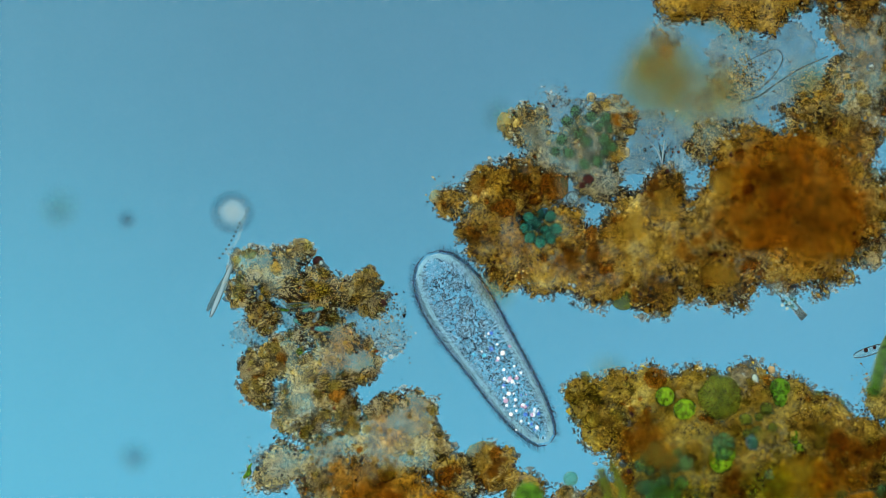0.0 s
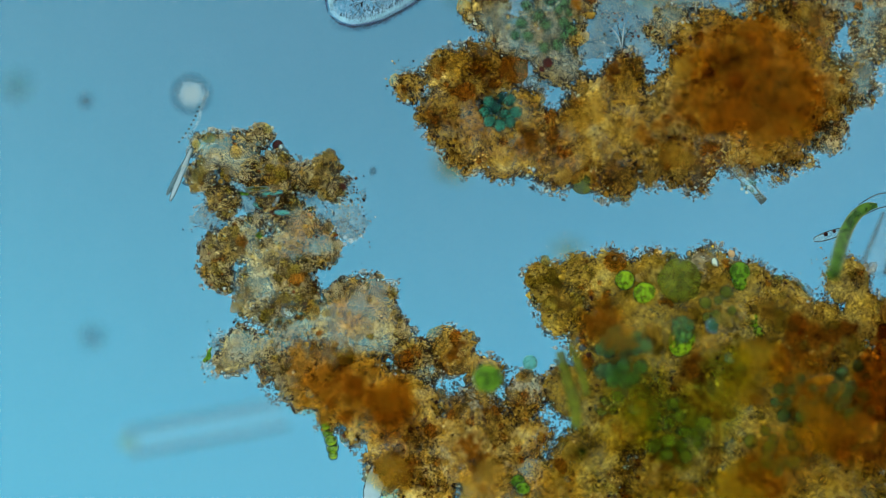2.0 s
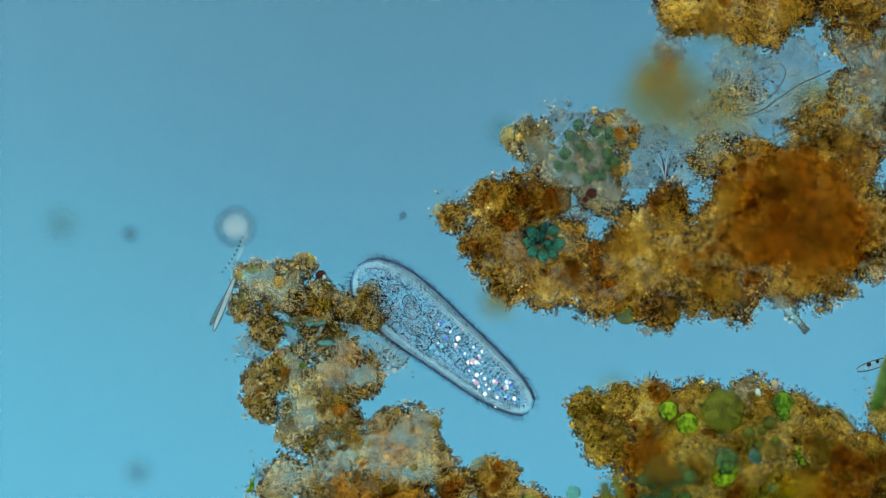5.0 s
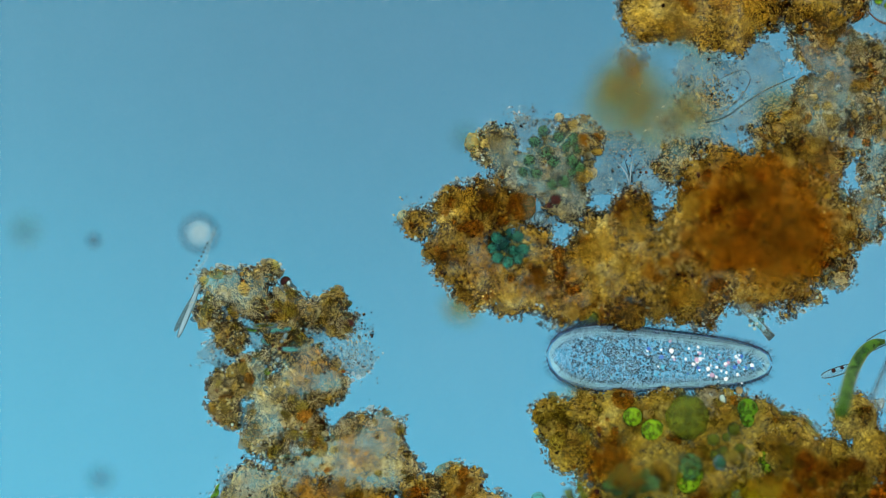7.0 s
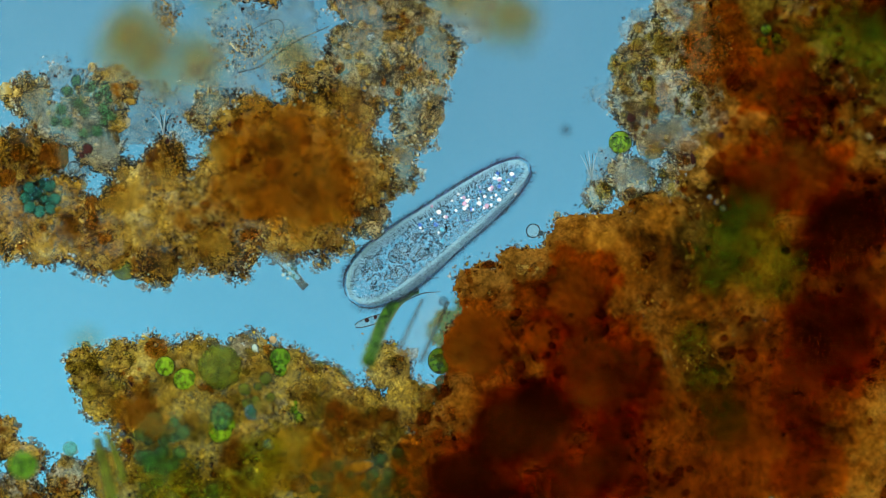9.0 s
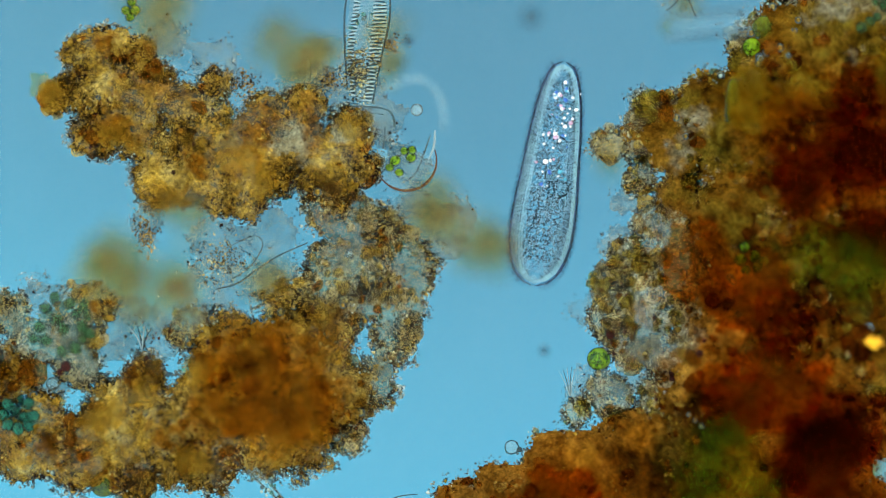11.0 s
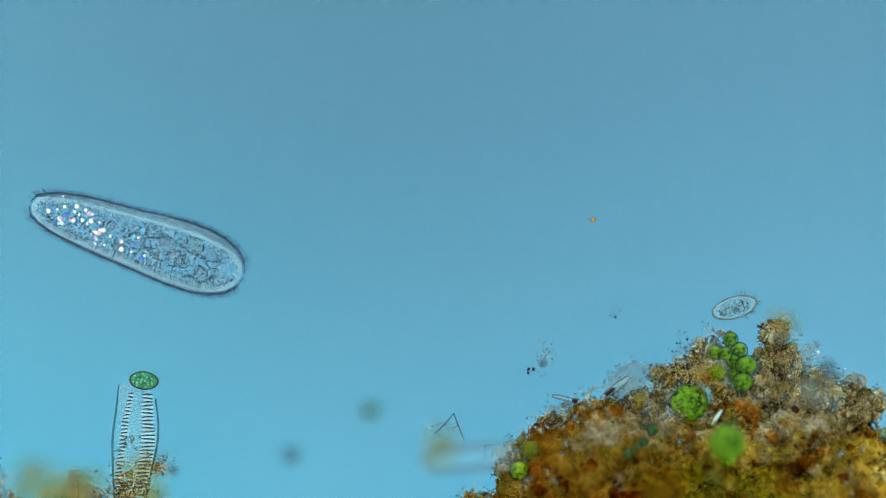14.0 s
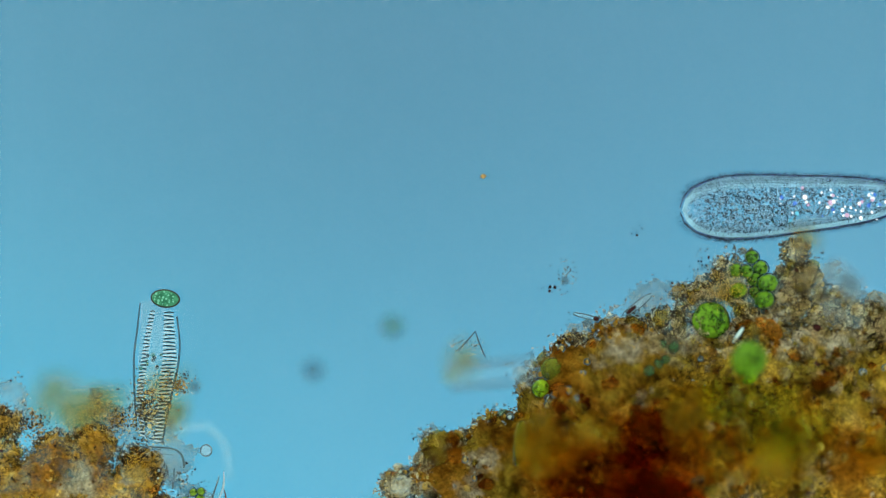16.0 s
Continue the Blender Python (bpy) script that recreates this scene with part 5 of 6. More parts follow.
fibre("cavity", [(1566, -400, FOCUS - 0.015, 24), (1572, -330, FOCUS - 0.015, 33), (1570, -280, FOCUS - 0.015, 34), (1564, -220, FOCUS - 0.015, 28), (1560, -150, FOCUS - 0.015, 18)],
      plain("cavity", (0.28, 0.40, 0.44), 0.90, 0.3), "", "", case, 30, 14)
for i, (u, v, r, _, _) in enumerate(heap(1560, -300, 22, 9, 3, 5, 41, 1.0)):
    placed(part("bead", ball(r, 0.8, 2, 0.1, 1, i), EDGE if i % 2 else AQUA, case), u, v + 15 * math.sin(i), FOCUS, case)
q1 = np.random.default_rng(43)
n = 700
plug = np.stack([q1.normal(0, 16, n), q1.normal(0, 27, n), q1.normal(0, 9, n)], 1) * UNIT
plug = part("debris_plug", strew(plug, sizes(n, 0.6, 1.1)), SAND)
tagged(placed(plug, 1556, -208, FOCUS), "amber debris filling the foot of the case", "debris", kind="stuff")
cap = thing("green_cell", 1586, -404, FOCUS + 0.006, "oval green cell full of pale granules", "alga")
smooth(part("cell_wall", ball(16.5, 0.25, 4, 0.01, 1.6), plain("maroon_wall", (0.02, 0.025, 0.02), 0.0, 0.4), cap))
c = smooth(part("cell_body", ball(14.5, 0.62, 4, 0.02, 1.66), cell_mat("cap_green", (0.008, 0.07, 0.035), (0.03, 0.16, 0.09), 160.0), cap))
for i, (u, v, r, _, _) in enumerate(heap(0, 0, 12, 22, 1.5, 2.8, 51, 1.0)):
    g = part("granule", ball(r, 0.8, 2, 0.2, 1, i), plain("pale_green", (0.12, 0.36, 0.24), 0.1, 0.3) if i == 0 else bpy.data.materials["pale_green"], c)
    g.location = (u * 1.65 * UNIT, v * 0.92 * UNIT, 8.2 * UNIT * math.sqrt(max(0.0, 1 - (u * u + v * v) / 190)))
cap.matrix_basis = cap.matrix_basis @ pose(0, 0, 0, 0, 0, -6)

shell = thing("glassy_shell", 1639, -46, FOCUS, "clear bowl-shaped shell with a brown rim", "shell")
bm = bmesh.new()
bmesh.ops.create_uvsphere(bm, u_segments=36, v_segments=18, radius=1)
bmesh.ops.delete(bm, geom=[q for q in bm.verts if q.co.y > 0.35], context="VERTS")
for q in bm.verts:
    q.co = Vector((q.co.x * 54, q.co.y * 54, q.co.z * 30)) * UNIT
bmesh.ops.solidify(bm, geom=bm.faces[:], thickness=1.5 * UNIT)
smooth(part("bowl", bm, plain("bowl_glass", (0.24, 0.38, 0.44), 0.95, 0.15), shell))
pts = [Vector((54 * math.cos(a), 54 * math.sin(a), 0)) * UNIT for a in np.linspace(-2.65, 0.35, 28)]
smooth(part("rim", sweep(pts, [(1.0 + 1.6 * math.sin(math.pi * i / 27)) * UNIT for i in range(28)], 6), plain("brown_rim", (0.10, 0.05, 0.03), 0.15, 0.4), shell, "brown rim"))
fibre("inner_fold", [(1632, -5, FOCUS, 1), (1655, -22, FOCUS, 1.6), (1668, -50, FOCUS, 1.6), (1682, -90, 0.08, 1.2)], EDGE, "", "", shell)
fibre("bright_fold", [(1690, -98, 0.07, 1.2), (1688, -70, FOCUS, 2.2), (1676, -40, FOCUS, 1.2)], PALE, "", "", shell)
colony("algae_colony", [(1636, -62, 7.5, 1, 0), (1648, -50, 9, 1.1, 40), (1650, -64, 7.5, 1, 0), (1620, -45, 9.5, 1.15, 30), (1610, -33, 7.5, 1.1, 0), (1627, -24, 7.5, 1.1, 0)],
       LIME, "six bright green algae cells inside a glassy shell", lift=28)
plate = thing("box_diatom", 1570, -105, FOCUS, "clear box-shaped diatom shell with thin dark edges", "diatom")
for rows in ([(1516, -142, FOCUS, 1.4), (1560, -141, FOCUS, 1.6), (1598, -138, FOCUS, 1.8), (1615, -126, FOCUS, 2.2), (1619, -104, FOCUS, 2)],
             [(1520, -132, FOCUS, 1), (1560, -131, FOCUS, 1), (1600, -127, FOCUS, 1.2)], [(1590, -108, FOCUS, 1), (1578, -80, FOCUS, 1), (1574, -65, FOCUS, 0.8)],
             [(1602, -104, FOCUS, 1.6), (1600, -80, FOCUS, 1.8), (1598, -66, FOCUS, 1.2)], [(1519, -140, FOCUS, 1), (1521, -110, FOCUS, 1), (1524, -80, FOCUS, 1)]):
    fibre("edge", rows, EDGE, "", "", plate, 14, 6)
bm = bmesh.new()
bmesh.ops.create_cube(bm, size=1, matrix=Matrix.Diagonal((88 * UNIT, 66 * UNIT, 26 * UNIT, 1)))
bmesh.ops.bevel(bm, geom=bm.edges[:], offset=8 * UNIT, segments=3, affect="EDGES")
placed(smooth(part("box", bm, CLEAR, plate)), 1564, -106, FOCUS - 0.004, plate)
fibre("shell_arc", [(1600, -165, 0.2, 4), (1660, -185, 0.2, 5), (1700, -150, 0.2, 5), (1706, -95, 0.2, 4)], GLASSY, "pale arc of a shell, out of focus", "shell")

smooth(alga(1658, -135, 9, CLEAR, "clear oval cell with a dark spot inside a glassy shell", FOCUS + 0.004, 0.6, 1.3, 60))
ring_cell(1658, -135, 10)
diatom(1465, -193, 74, 4.5, 88, GLASSY, "clear upright spindle-shaped diatom")
for u, v, su, sv, n, mat, label, turn, seed in (
        (1503, -186, 13, 11, 420, AMBER, "small brown clump beside the ribbed case", 0, 71), (1610, -252, 13, 10, 340, AMBER, "amber crumbs beside the ribbed case", 20, 72),
        (2295, -446, 9, 12, 90, GREY, "loose clear crumbs adrift over the mound", 30, 73), (2270, -420, 18, 5, 18, DARK, "few dark specks adrift over the mound", -10, 74),
        (2418, -523, 6, 8, 16, DARK, "few dark specks adrift in the water", 0, 75), (2110, -322, 16, 9, 120, GREY, "clear crumbs over a blurred rod", 0, 76)):
    grit(u, v, su, sv, n, mat, label, turn, seed)
for a in ((2100, -310, 2134, -346), (2134, -346, 2152, -300)):
    fibre("shell_splinter", [(a[0], a[1], FOCUS, 1.2), ((a[0] + a[2]) / 2, (a[1] + a[3]) / 2 + 2, FOCUS, 1.5), (a[2], a[3], FOCUS, 1.0)], THINWALL, "pale splinter of a broken clear shell", "shell", n=8, seg=5)
for u, v, n in ((2020, 200, 4), (2012, 285, 5), (2155, 283, 5), (2095, 335, 6), (2035, 262, 3)):
    for i, (a, b, r, _, _) in enumerate(heap(u, v, 16, n, 4, 7.5, u)):
        alga(a, b, r, MAROON if i % 2 else RUST_CLOD, "dark red-brown grain on grey debris")

# rods and flecks far out of focus
def soft_rod(a, b, r, z, label, tips):
    top = thing("blurred_rod", (a[0] + b[0]) / 2, (a[1] + b[1]) / 2, z, label, "rod")
    d = Vector((b[0] - a[0], a[1] - b[1], 0))
    side = Vector((-d.y, d.x, 0)).normalized()
    for k in (-1, 1):
        o = side * r * k
        fibre("side_wall", [(a[0] + o.x, a[1] - o.y, z, 4), ((a[0] + b[0]) / 2 + o.x, (a[1] + b[1]) / 2 - o.y, z, 4.5), (b[0] + o.x, b[1] - o.y, z, 4)], GREYBLUE, "", "", top)
    fibre("shaft", [(a[0], a[1], z - 0.01, r * 0.8), ((a[0] + b[0]) / 2, (a[1] + b[1]) / 2, z - 0.01, r), (b[0], b[1], z - 0.01, r * 0.8)], plain("soft_shaft", (0.26, 0.40, 0.44), 0.94, 0.4), "", "", top, 12, 12)
    placed(smooth(part("tip", ball(r * 0.7, 0.7, 3), tips, top)), a[0], a[1], z, top)


soft_rod((318, 976), (590, 926), 22, 0.30, "long pale tube lying out of focus", CLOUD)
soft_rod((2088, -272), (2235, -284), 19, 0.24, "pale rod with an ochre tip, out of focus", CLOUD)
for u, v, r, m, z in ((238, 389, 12, BLUR_DARK, 0.22), (262, 793, 17, BLUR_DARK, 0.36), (1990, -360, 20, BLUR_GREEN, 0.26), (1855, -286, 17, BLUR_DARK, 0.30), (2291, -436, 8, BLUR_DARK, 0.10),
                      (1880, 287, 9, BLUR_DARK, 0.18), (1644, -252, 10, BLUR_DARK, 0.16), (140, 372, 20, BLUR_GREEN, 0.42), (2780, -430, 18, BLUR_DARK, 0.2), (880, 215, 18, BLUR_GREEN, 0.36)):
    alga(u, v, r, m, "small fleck drifting out of focus in the water", z, 0.7).name = "fleck"

# ---- the large ciliate ----
BODY = 400 * UNIT


def ciliate_radius(s):
    return float(np.interp(s, [0, 0.02, 0.06, 0.12, 0.2, 0.3, 0.4, 0.5, 0.6, 0.7, 0.8, 0.88, 0.94, 0.98, 1],
                           [0, 24, 41, 52, 59, 60, 58, 54, 51, 47.5, 42.5, 36, 28, 18.5, 0])) * UNIT


def ciliate_point(s, a, depth=0.0):
    """A place on the pellicle at the share s of the length and the angle a; depth: metres inwards."""
    r = max(ciliate_radius(s) - depth, 0.0)
    groove = 1 - 0.20 * math.exp(-((s - 0.55) / 0.12) ** 2) * max(0.0, math.cos(a + 1.9)) ** 2
    bend = -1.5 * UNIT * math.sin(math.pi * s)
    x = (s - 0.5) * (BODY - 2 * depth)
    return Vector((x, r * groove * math.cos(a) + bend, 0.5 * r * groove * math.sin(a)))


def ciliate():
    top = thing("ciliate", 784, 441, FOCUS, "translucent slipper-shaped single-celled ciliate with glittering crystals", "ciliate")
    bm = bmesh.new()
    rings, seg = 60, 40
    cols = []
    for i in range(rings + 1):
        s = 0.5 - 0.5 * math.cos(math.pi * i / rings)
        cols.append([bm.verts.new(ciliate_point(min(max(s, 0.0005), 0.9995), 2 * math.pi * j / seg)) for j in range(seg)])
    for a, b in zip(cols, cols[1:]):
        for j in range(seg):
            bm.faces.new((a[j], a[(j + 1) % seg], b[(j + 1) % seg], b[j]))
    smooth(part("pellicle", bm, plain("pellicle", (0.28, 0.48, 0.66), 0.955, 0.3, (0.93, 0.965, 0.985), 150), top))
    r = random.Random(3)

    def rods(n, inner, outer, thick, lean=0.0, facing=1.0):
        """Fine rods that stand on the skin; facing: the share kept where the skin faces up or down."""
        vs, fs = [], []
        while len(vs) < n * 6:
            s, a = r.random(), r.uniform(0, 2 * math.pi)
            if r.random() > ciliate_radius(s) / (60 * UNIT) + 0.05 or r.random() > facing + (1 - facing) * abs(math.cos(a)) ** 6:
                continue
            w = r.uniform(0.7, 1.2)
            p0 = ciliate_point(s, a, inner * w)
            p1 = ciliate_point(s, a, -outer * w)
            p1.x += r.gauss(0, lean) + (s - 0.5) * outer * 1.2
            p1.y += r.gauss(0, lean)
            d = (p1 - p0).normalized()
            q = d.orthogonal().normalized() * thick
            b = len(vs)
            for k in range(3):
                o = Matrix.Rotation(2 * math.pi * k / 3, 3, d) @ q
                vs.extend((p0 + o, p1 + o * 0.5))
            for k in range(3):
                i, j = b + 2 * k, b + 2 * ((k + 1) % 3)
                fs.extend(((i, j, i + 1), (j, j + 1, i + 1)))
        return vs, fs
    part("cortex", rods(2600, 13 * UNIT, -2.0 * UNIT, 0.56 * UNIT, 0, 0.0), plain("cortex", (0.42, 0.72, 0.95), 0.15, 0.3), top, "fringe of fine pale rods under the skin", kind="stuff")
    part("dark_cortex", rods(2300, 12 * UNIT, -2.5 * UNIT, 0.56 * UNIT, 0, 0.0), plain("dark_cortex", (0.008, 0.055, 0.075), 0.15, 0.4), top, "dark gaps between the rods", kind="stuff")
    part("cilia", rods(3600, 0.0, 6.5 * UNIT, 0.27 * UNIT, 1.8 * UNIT, 0.0), plain("cilia", (0.03, 0.07, 0.12), 0.58, 0.4), top, "short fine hairs all round", kind="stuff")

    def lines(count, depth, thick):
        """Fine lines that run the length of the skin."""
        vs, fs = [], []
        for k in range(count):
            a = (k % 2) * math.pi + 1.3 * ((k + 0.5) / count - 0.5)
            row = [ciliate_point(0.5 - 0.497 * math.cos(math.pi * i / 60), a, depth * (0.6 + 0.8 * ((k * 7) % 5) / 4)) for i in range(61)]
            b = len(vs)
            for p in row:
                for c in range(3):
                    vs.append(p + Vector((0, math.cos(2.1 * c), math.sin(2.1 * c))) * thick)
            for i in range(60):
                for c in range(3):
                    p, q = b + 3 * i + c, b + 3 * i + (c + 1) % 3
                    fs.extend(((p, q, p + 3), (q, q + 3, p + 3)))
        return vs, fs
    # pale and dark lines along the sides paint the bright rim and dark halo
    part("pellicle_rim_glow", lines(96, 5.5 * UNIT, 0.75 * UNIT), plain("pellicle_rim_glow", (0.46, 0.80, 1.0), 0.3, 0.3), top, "fine lengthwise ridges that brighten the rim", kind="stuff")
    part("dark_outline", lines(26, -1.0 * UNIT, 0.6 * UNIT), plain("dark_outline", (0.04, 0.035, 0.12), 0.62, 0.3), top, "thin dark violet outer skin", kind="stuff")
    for name, colour, n in (("dark_dot", (0.02, 0.10, 0.16), 3200), ("bright_dot", (0.38, 0.66, 0.90), 3200)):
        pts, rad = [], []
        for _ in range(n):
            s, a = r.uniform(0.05, 0.95), r.uniform(0, math.pi)
            p = ciliate_point(s, a, 5 * UNIT)
            p.y = r.uniform(-0.78, 0.78) * ciliate_radius(s) - 1.5 * UNIT * math.sin(math.pi * s)
            p.z = 0.30 * ciliate_radius(s)
            pts.append(p)
            rad.append(r.uniform(0.45, 0.95) * UNIT)
        part(name, strew(np.array(pts), np.array(rad), 0.5), plain(name, colour, 0.25, 0.4), top, kind="stuff")
    ring = plain("vacuole_wall", (0.04, 0.09, 0.12), 0.5, 0.3)
    vac = plain("vacuole", (0.24, 0.36, 0.44), 0.85, 0.1)
    for s, a, d, rad in ((0.13, 0.4, 28, 13), (0.2, 2.6, 30, 16), (0.27, 1.2, 40, 15), (0.24, 5.2, 30, 12), (0.34, 2.0, 34, 17), (0.40, 0.6, 30, 13),
                         (0.43, 3.4, 30, 14), (0.50, 1.6, 36, 15), (0.58, 0.2, 30, 11), (0.66, 2.2, 30, 10), (0.36, 4.0, 36, 11)):
        b2 = bmesh.new()
        bmesh.ops.create_icosphere(b2, subdivisions=3, radius=rad * UNIT, matrix=Matrix.Translation(ciliate_point(s, a, d * UNIT)))
        v0 = smooth(part("vacuole", b2, vac, top, "round food vacuole"))
        c0 = ciliate_point(s, a, d * UNIT)
        pts = [c0 + Vector((math.cos(k), math.sin(k), 0.3)) * rad * UNIT for k in np.linspace(0, 2 * math.pi, 25)]
        smooth(part("vacuole_wall", sweep(pts, [1.3 * UNIT] * 25, 5, False), ring, v0))
    groove = plain("oral_groove", (0.03, 0.09, 0.11), 0.45, 0.3)
    arc = [Vector((-60 + 62 * k, 16 - 26 * k * k + 4 * math.sin(5 * k), 13)) * UNIT for k in np.linspace(0, 1, 16)]
    oral = smooth(part("oral_groove", sweep(arc, [(0.6 + 1.2 * math.sin(math.pi * i / 15)) * UNIT for i in range(16)], 6), groove, top, "curved dark oral groove"))
    for i in range(1, 15):
        e = arc[i] + Vector((-4, -9 - 3 * math.sin(i), 1)) * UNIT
        part("membranelle", sweep([arc[i], e], [0.5 * UNIT, 0.3 * UNIT], 4), groove, oral)
    pts, rad = [], []
    for _ in range(1300):
        s, a = 0.06 + 0.88 * r.random() ** 1.4, r.uniform(0, 2 * math.pi)
        pts.append(ciliate_point(s, a, ciliate_radius(s) * (0.25 + 0.55 * r.random())))
        rad.append(r.uniform(0.8, 2.6) * UNIT)
    part("cytoplasm_grains", strew(np.array(pts), np.array(rad)), debris("cytoplasm", (0.04, 0.065, 0.075), (0.13, 0.19, 0.23), (0.38, 0.52, 0.62), 60.0, (0.3, 0.6)), top, kind="stuff")
    # the crystals' glitter and iridescence are painted in as plain bright colours
    shine = [plain("white_crystal", (0.95, 0.97, 1.0), 0, 0.1), plain("pink_crystal", (0.60, 0.36, 0.50), 0, 0.1), plain("cyan_crystal", (0.10, 0.45, 0.62), 0, 0.1), plain("blue_crystal", (0.05, 0.16, 0.60), 0, 0.1)]
    for i in range(58):
        s, a = 0.44 + 0.5 * r.random() ** 0.9, r.uniform(0.3, math.pi - 0.3)
        b2 = bmesh.new()
        bmesh.ops.create_icosphere(b2, subdivisions=1, radius=r.uniform(1.5, 4.6) * UNIT)
        for q in b2.verts:
            q.co *= r.uniform(0.7, 1.3)
        y = r.gauss(0, 0.30) * ciliate_radius(s) - 1.5 * UNIT * math.sin(math.pi * s)
        bmesh.ops.translate(b2, verts=b2.verts, vec=Vector(((s - 0.5) * BODY * 0.94, y, r.uniform(0.25, 0.45) * ciliate_radius(s))))
        part("crystal", b2, shine[0 if r.random() < 0.55 else r.choice((1, 2, 3))], top)
    return top


big_ciliate = ciliate()

# times, broad end and narrow end in the field of view
SWIM = [
    (0.0, 752, 450, 972, 787), (0.2, 745, 395, 963, 715), (0.4, 712, 285, 880, 620), (0.6, 690, 200, 780, 548), (0.8, 640, 115, 690, 488),
    (1.0, 624, 50, 678, 420), (1.2, 555, 3, 712, 345), (1.4, 440, 28, 735, 275), (1.5, 345, 25, 697, 195), (1.6, 327, 58, 733, 70),
    (1.8, 463, 112, 793, -118), (2.0, 580, 26, 930, -176), (2.2, 690, 15, 1060, -135), (2.4, 806, 140, 1190, 150), (2.6, 915, 160, 1260, 330), (2.8, 773, 242, 1154, 215)]
SWIM += [
    (3.0, 815, 362, 955, 0), (3.2, 873, 418, 830, 27), (5.3, 752, 445, 949, 776), (5.5, 735, 398, 950, 728), (5.8, 694, 405, 1030, 552),
    (6.0, 714, 473, 1087, 536), (6.2, 760, 495, 1151, 527), (6.5, 864, 522, 1261, 530), (6.7, 921, 533, 1327, 545), (7.0, 961, 628, 1372, 645),
    (7.2, 870, 688, 1279, 697), (7.5, 745, 485, 1142, 530), (7.7, 712, 430, 1100, 455), (8.0, 530, 490, 915, 418), (8.2, 513, 515, 890, 405)]
SWIM += [
    (10.3, 855, 476, 1045, 139), (10.5, 868, 567, 1048, 221), (10.7, 918, 576, 994, 206), (11.0, 945, 498, 998, 118), (11.2, 906, 461, 988, 85),
    (11.5, 915, 376, 1012, -5), (11.7, 933, 300, 1040, -70), (12.0, 942, 291, 1065, -80), (12.2, 933, 358, 1055, -10), (12.5, 830, 432, 1095, 150),
    (12.7, 800, 440, 1124, 236), (12.8, 693, 434, 1083, 420), (12.9, 634, 414, 982, 598), (13.0, 627, 376, 797, 721), (13.2, 751, 418, 503, 730), (13.5, 715, 590, 333, 510)]
SWIM += [
    (13.7, 576, 560, 203, 448), (14.0, 441, 492, 44, 358), (14.1, 562, 553, 222, 331), (14.2, 563, 715, 533, 324), (14.3, 467, 620, 760, 362), (14.5, 537, 450, 928, 455),
    (14.7, 727, 445, 1106, 521), (15.0, 860, 509, 1239, 424), (15.5, 1016, 444, 1400, 344), (16.0, 1205, 372, 1600, 350)]


def stage_at(t):
    return (float(np.interp(t, [r[0] for r in STAGE], [r[1] for r in STAGE])), float(np.interp(t, [r[0] for r in STAGE], [r[2] for r in STAGE])))


def swim_rows():
    rows = []
    for t, bu, bv, nu, nv in SWIM:
        du, dv = stage_at(t)
        turn = math.degrees(math.atan2(bv - nv, nu - bu))
        rows.append((t, (bu + nu) / 2 + du, (bv + nv) / 2 + dv, turn))
    rows += [(3.9, 668, 150, 70), (4.6, 660, 400, 15), (8.7, 1598, 512, 26), (9.2, 1690, 420, 44), (9.8, 1805, 275, 54)]
    rows.sort()
    out = []
    for t, u, v, turn in rows:
        out.append((t, Matrix.Translation(P(u, v, FOCUS + 0.006)) @ pose(0, 0, 0, 0, 0, turn) @ pose(0, 0, 0, 22 * math.sin(t * 1.3))))
    return out


def small_ciliate():
    top = thing("small_ciliate", 2630, -533, FOCUS, "small oval translucent ciliate with stiff bristles", "ciliate")
    smooth(part("body", ball(19, 0.55, 4, 0.04, 2.1), plain("small_body", (0.30, 0.50, 0.56), 0.90, 0.2), top))
    pts = [Vector((40 * math.cos(a), 18.5 * math.sin(a), 0)) * UNIT for a in np.linspace(0, 2 * math.pi, 41)]
    smooth(part("pellicle", sweep(pts, [1.9 * UNIT] * 41, 6, False), EDGE, top))
    inner = [p * 0.92 for p in pts]
    smooth(part("bright_rim", sweep(inner, [1.3 * UNIT] * 41, 6, False), PALE, top))
    smooth(part("nucleus", ball(5.5, 0.6, 2, 0.2), GREYBLUE, top)).location = (3 * UNIT, -4 * UNIT, 8 * UNIT)
    q = random.Random(8)
    for i in range(24):
        a = q.uniform(-1.5, 1.3)
        p = Vector((40 * math.cos(a), 18.5 * math.sin(a), 0)) * UNIT
        e = p + Vector((math.cos(a) * q.uniform(6, 14), math.sin(a) * q.uniform(6, 14), 0)) * UNIT
        part("bristle", sweep([p, (p + e) / 2 + Vector((0, 1, 0)) * UNIT, e], [0.7 * UNIT, 0.5 * UNIT, 0.2 * UNIT], 4), EDGE, top)
    pts, rad = [], []
    for _ in range(260):
        a, d = q.uniform(0, 6.28), math.sqrt(q.random()) * 0.85
        pts.append(Vector((36 * d * math.cos(a), 16 * d * math.sin(a), q.uniform(-4, 8))) * UNIT)
        rad.append(q.uniform(0.7, 1.8) * UNIT)
    part("granule", strew(np.array(pts), np.array(rad)), bpy.data.materials["cytoplasm"], top, kind="stuff")
    return top


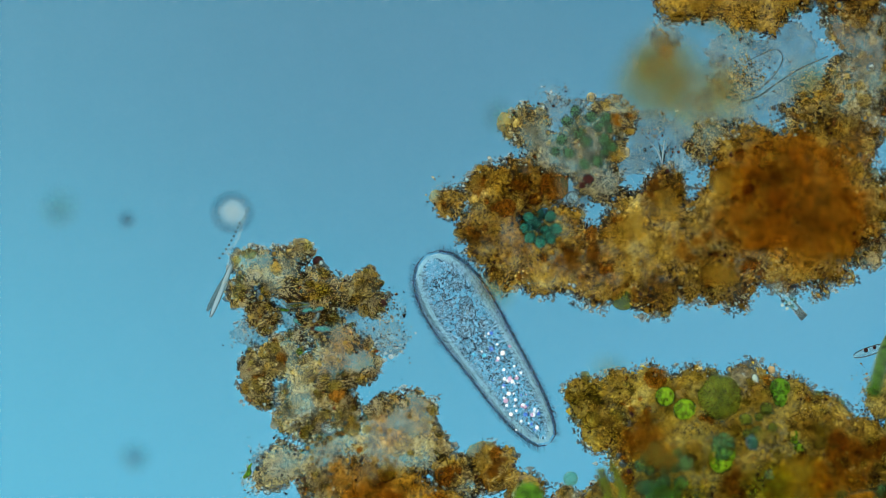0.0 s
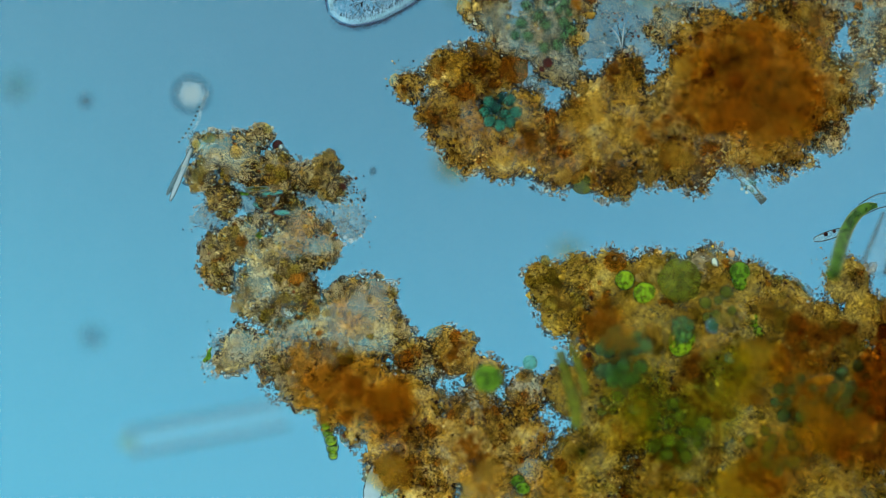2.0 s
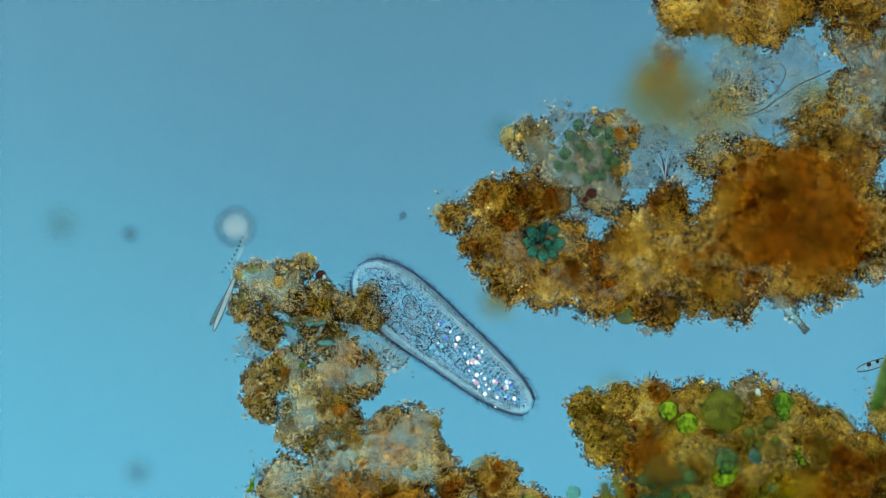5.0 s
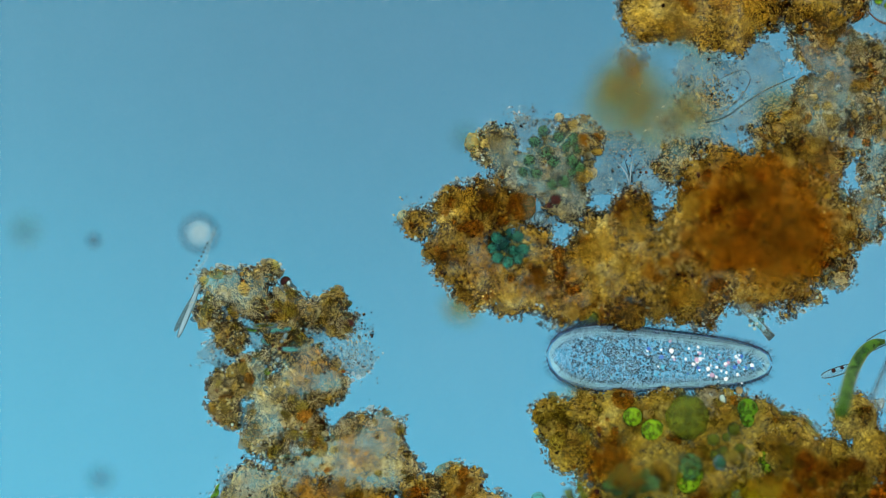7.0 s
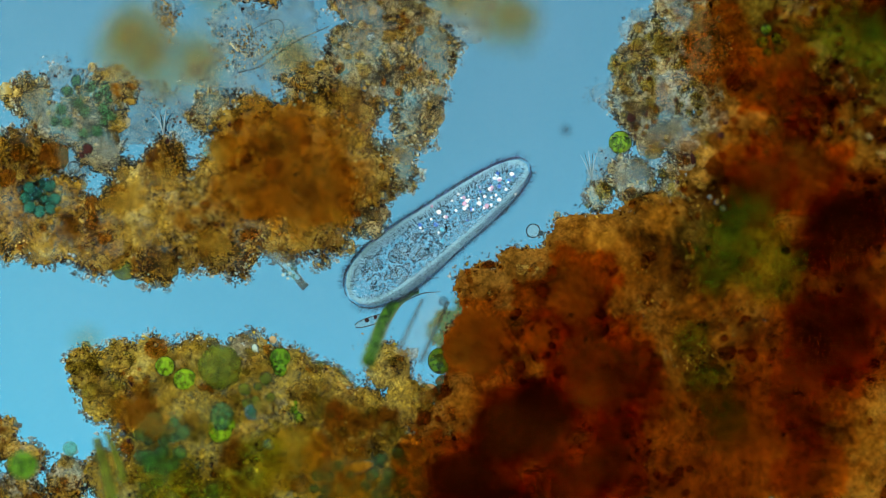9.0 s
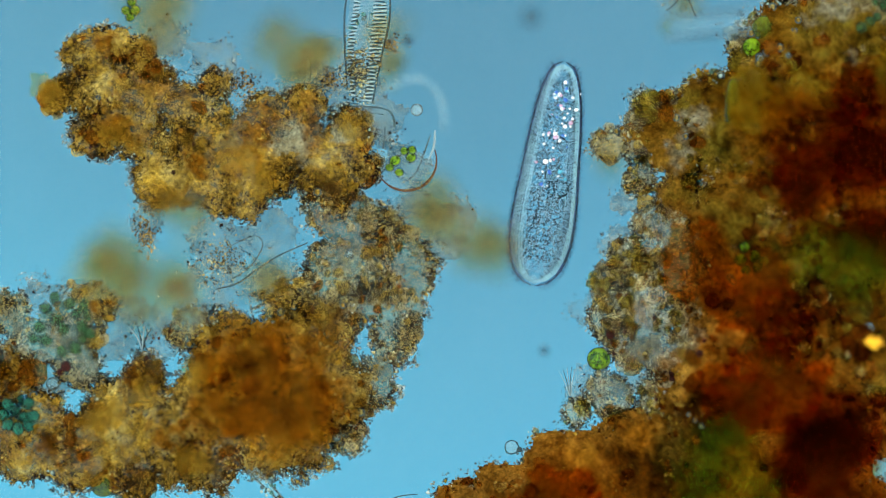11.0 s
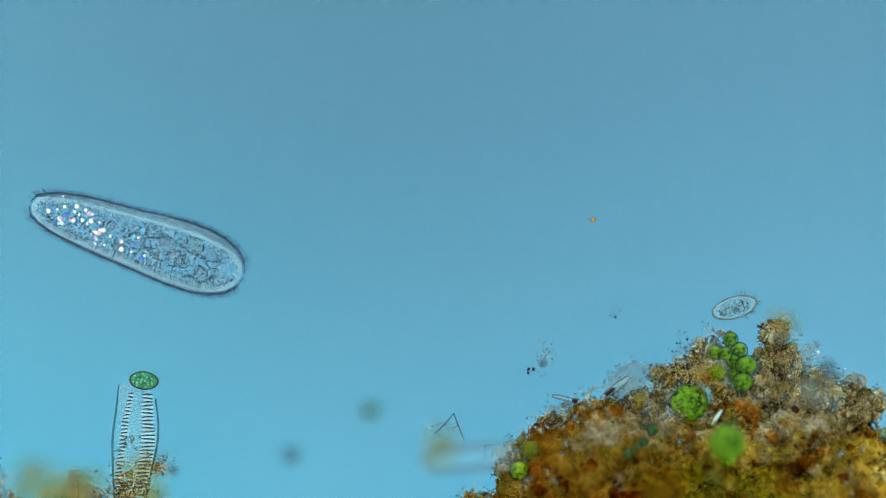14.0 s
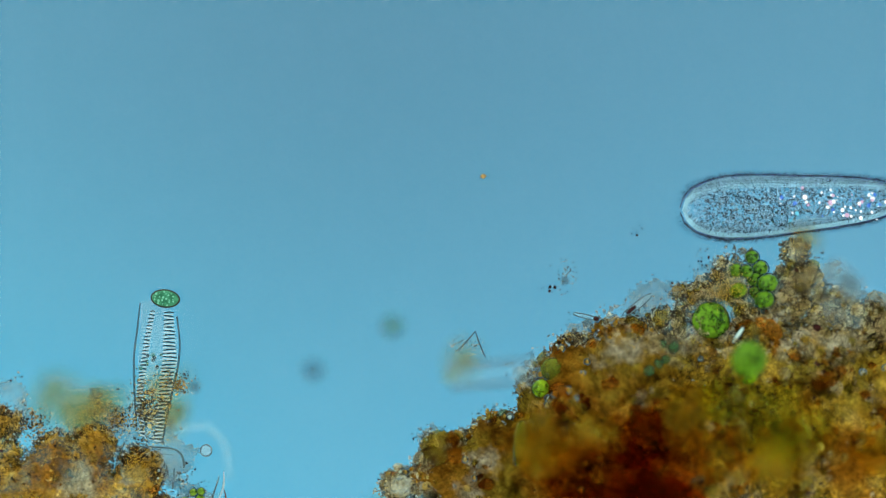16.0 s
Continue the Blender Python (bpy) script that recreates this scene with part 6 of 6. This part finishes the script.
def flagellate(label, r, mat):
    top = thing("flagellate", 700, 400, FOCUS, label, "flagellate")
    smooth(part("body", ball(r, 0.8, 3, 0.1, 1.25), mat, top))
    part("flagellum", sweep([Vector((-r, 0, 0)) * UNIT, Vector((-1.8 * r, 0.5 * r, 0)) * UNIT, Vector((-2.6 * r, 0, 0)) * UNIT], [0.5 * UNIT, 0.4 * UNIT, 0.2 * UNIT], 4), EDGE, top)
    return top


little = small_ciliate()
dark_swimmer = flagellate("tiny dark swimming flagellate", 6, BLUR_DARK)
gold_swimmer = flagellate("tiny golden-brown swimming flagellate", 4.5, AMBER)


def drift(rows):
    """Rows of time, plan place, height and turn."""
    return [(t, Matrix.Translation(P(u, v, z)) @ pose(0, 0, 0, 0, 0, turn)) for t, u, v, z, turn in rows]


def motions():
    walk(big_ciliate, swim_rows())
    walk(little, drift([(0, 2200, -520, 0.2, -20), (11.0, 2290, -400, 0.2, -20), (12.5, 2354, -416, 0.2, -25), (12.8, 2360, -420, 0.18, -25), (13.0, 2503, -493, 0.12, 10),
                        (13.2, 2628, -531, 0.065, 14), (13.5, 2630, -533, 0.06, 16), (14.5, 2630, -533, 0.06, 16), (14.75, 2632, -534, 0.06, 18), (14.95, 2700, -500, 0.12, -30),
                        (15.3, 2775, -445, 0.2, -50), (16, 2772, -440, 0.22, -50)]))
    walk(dark_swimmer, drift([(0, 780, 600, 0.2, 0), (1.5, 740, 560, 0.18, 60), (2.2, 719, 498, 0.07, 100), (2.4, 693, 497, 0.09, 130), (2.8, 658, 429, 0.09, 90), (4.0, 690, 380, 0.09, 60),
                              (5.5, 710, 350, 0.08, 70), (5.8, 702, 335, 0.08, 90), (6.0, 675, 273, 0.08, 60), (6.2, 793, 297, 0.09, 0), (6.5, 865, 300, 0.1, -40), (6.7, 825, 315, 0.1, -110),
                              (7.0, 765, 358, 0.1, -130), (7.2, 753, 427, 0.12, -100), (8.2, 720, 600, 0.14, -90), (10.3, 900, 640, 0.14, -20), (16, 1000, 640, 0.14, 0)]))
    walk(gold_swimmer, drift([(0, 2300, -600, 0.06, 0), (12.0, 2320, -640, 0.06, 0), (12.5, 2327, -646, 0.06, 20), (13.0, 2306, -634, 0.06, 60), (13.5, 2344, -663, 0.06, 30), (14.0, 2380, -688, 0.06, 0),
                              (14.5, 2380, -650, 0.06, -60), (15.0, 2296, -566, 0.065, -100), (15.5, 2169, -617, 0.075, -150), (16.0, 2148, -620, 0.08, -170)]))


motions()
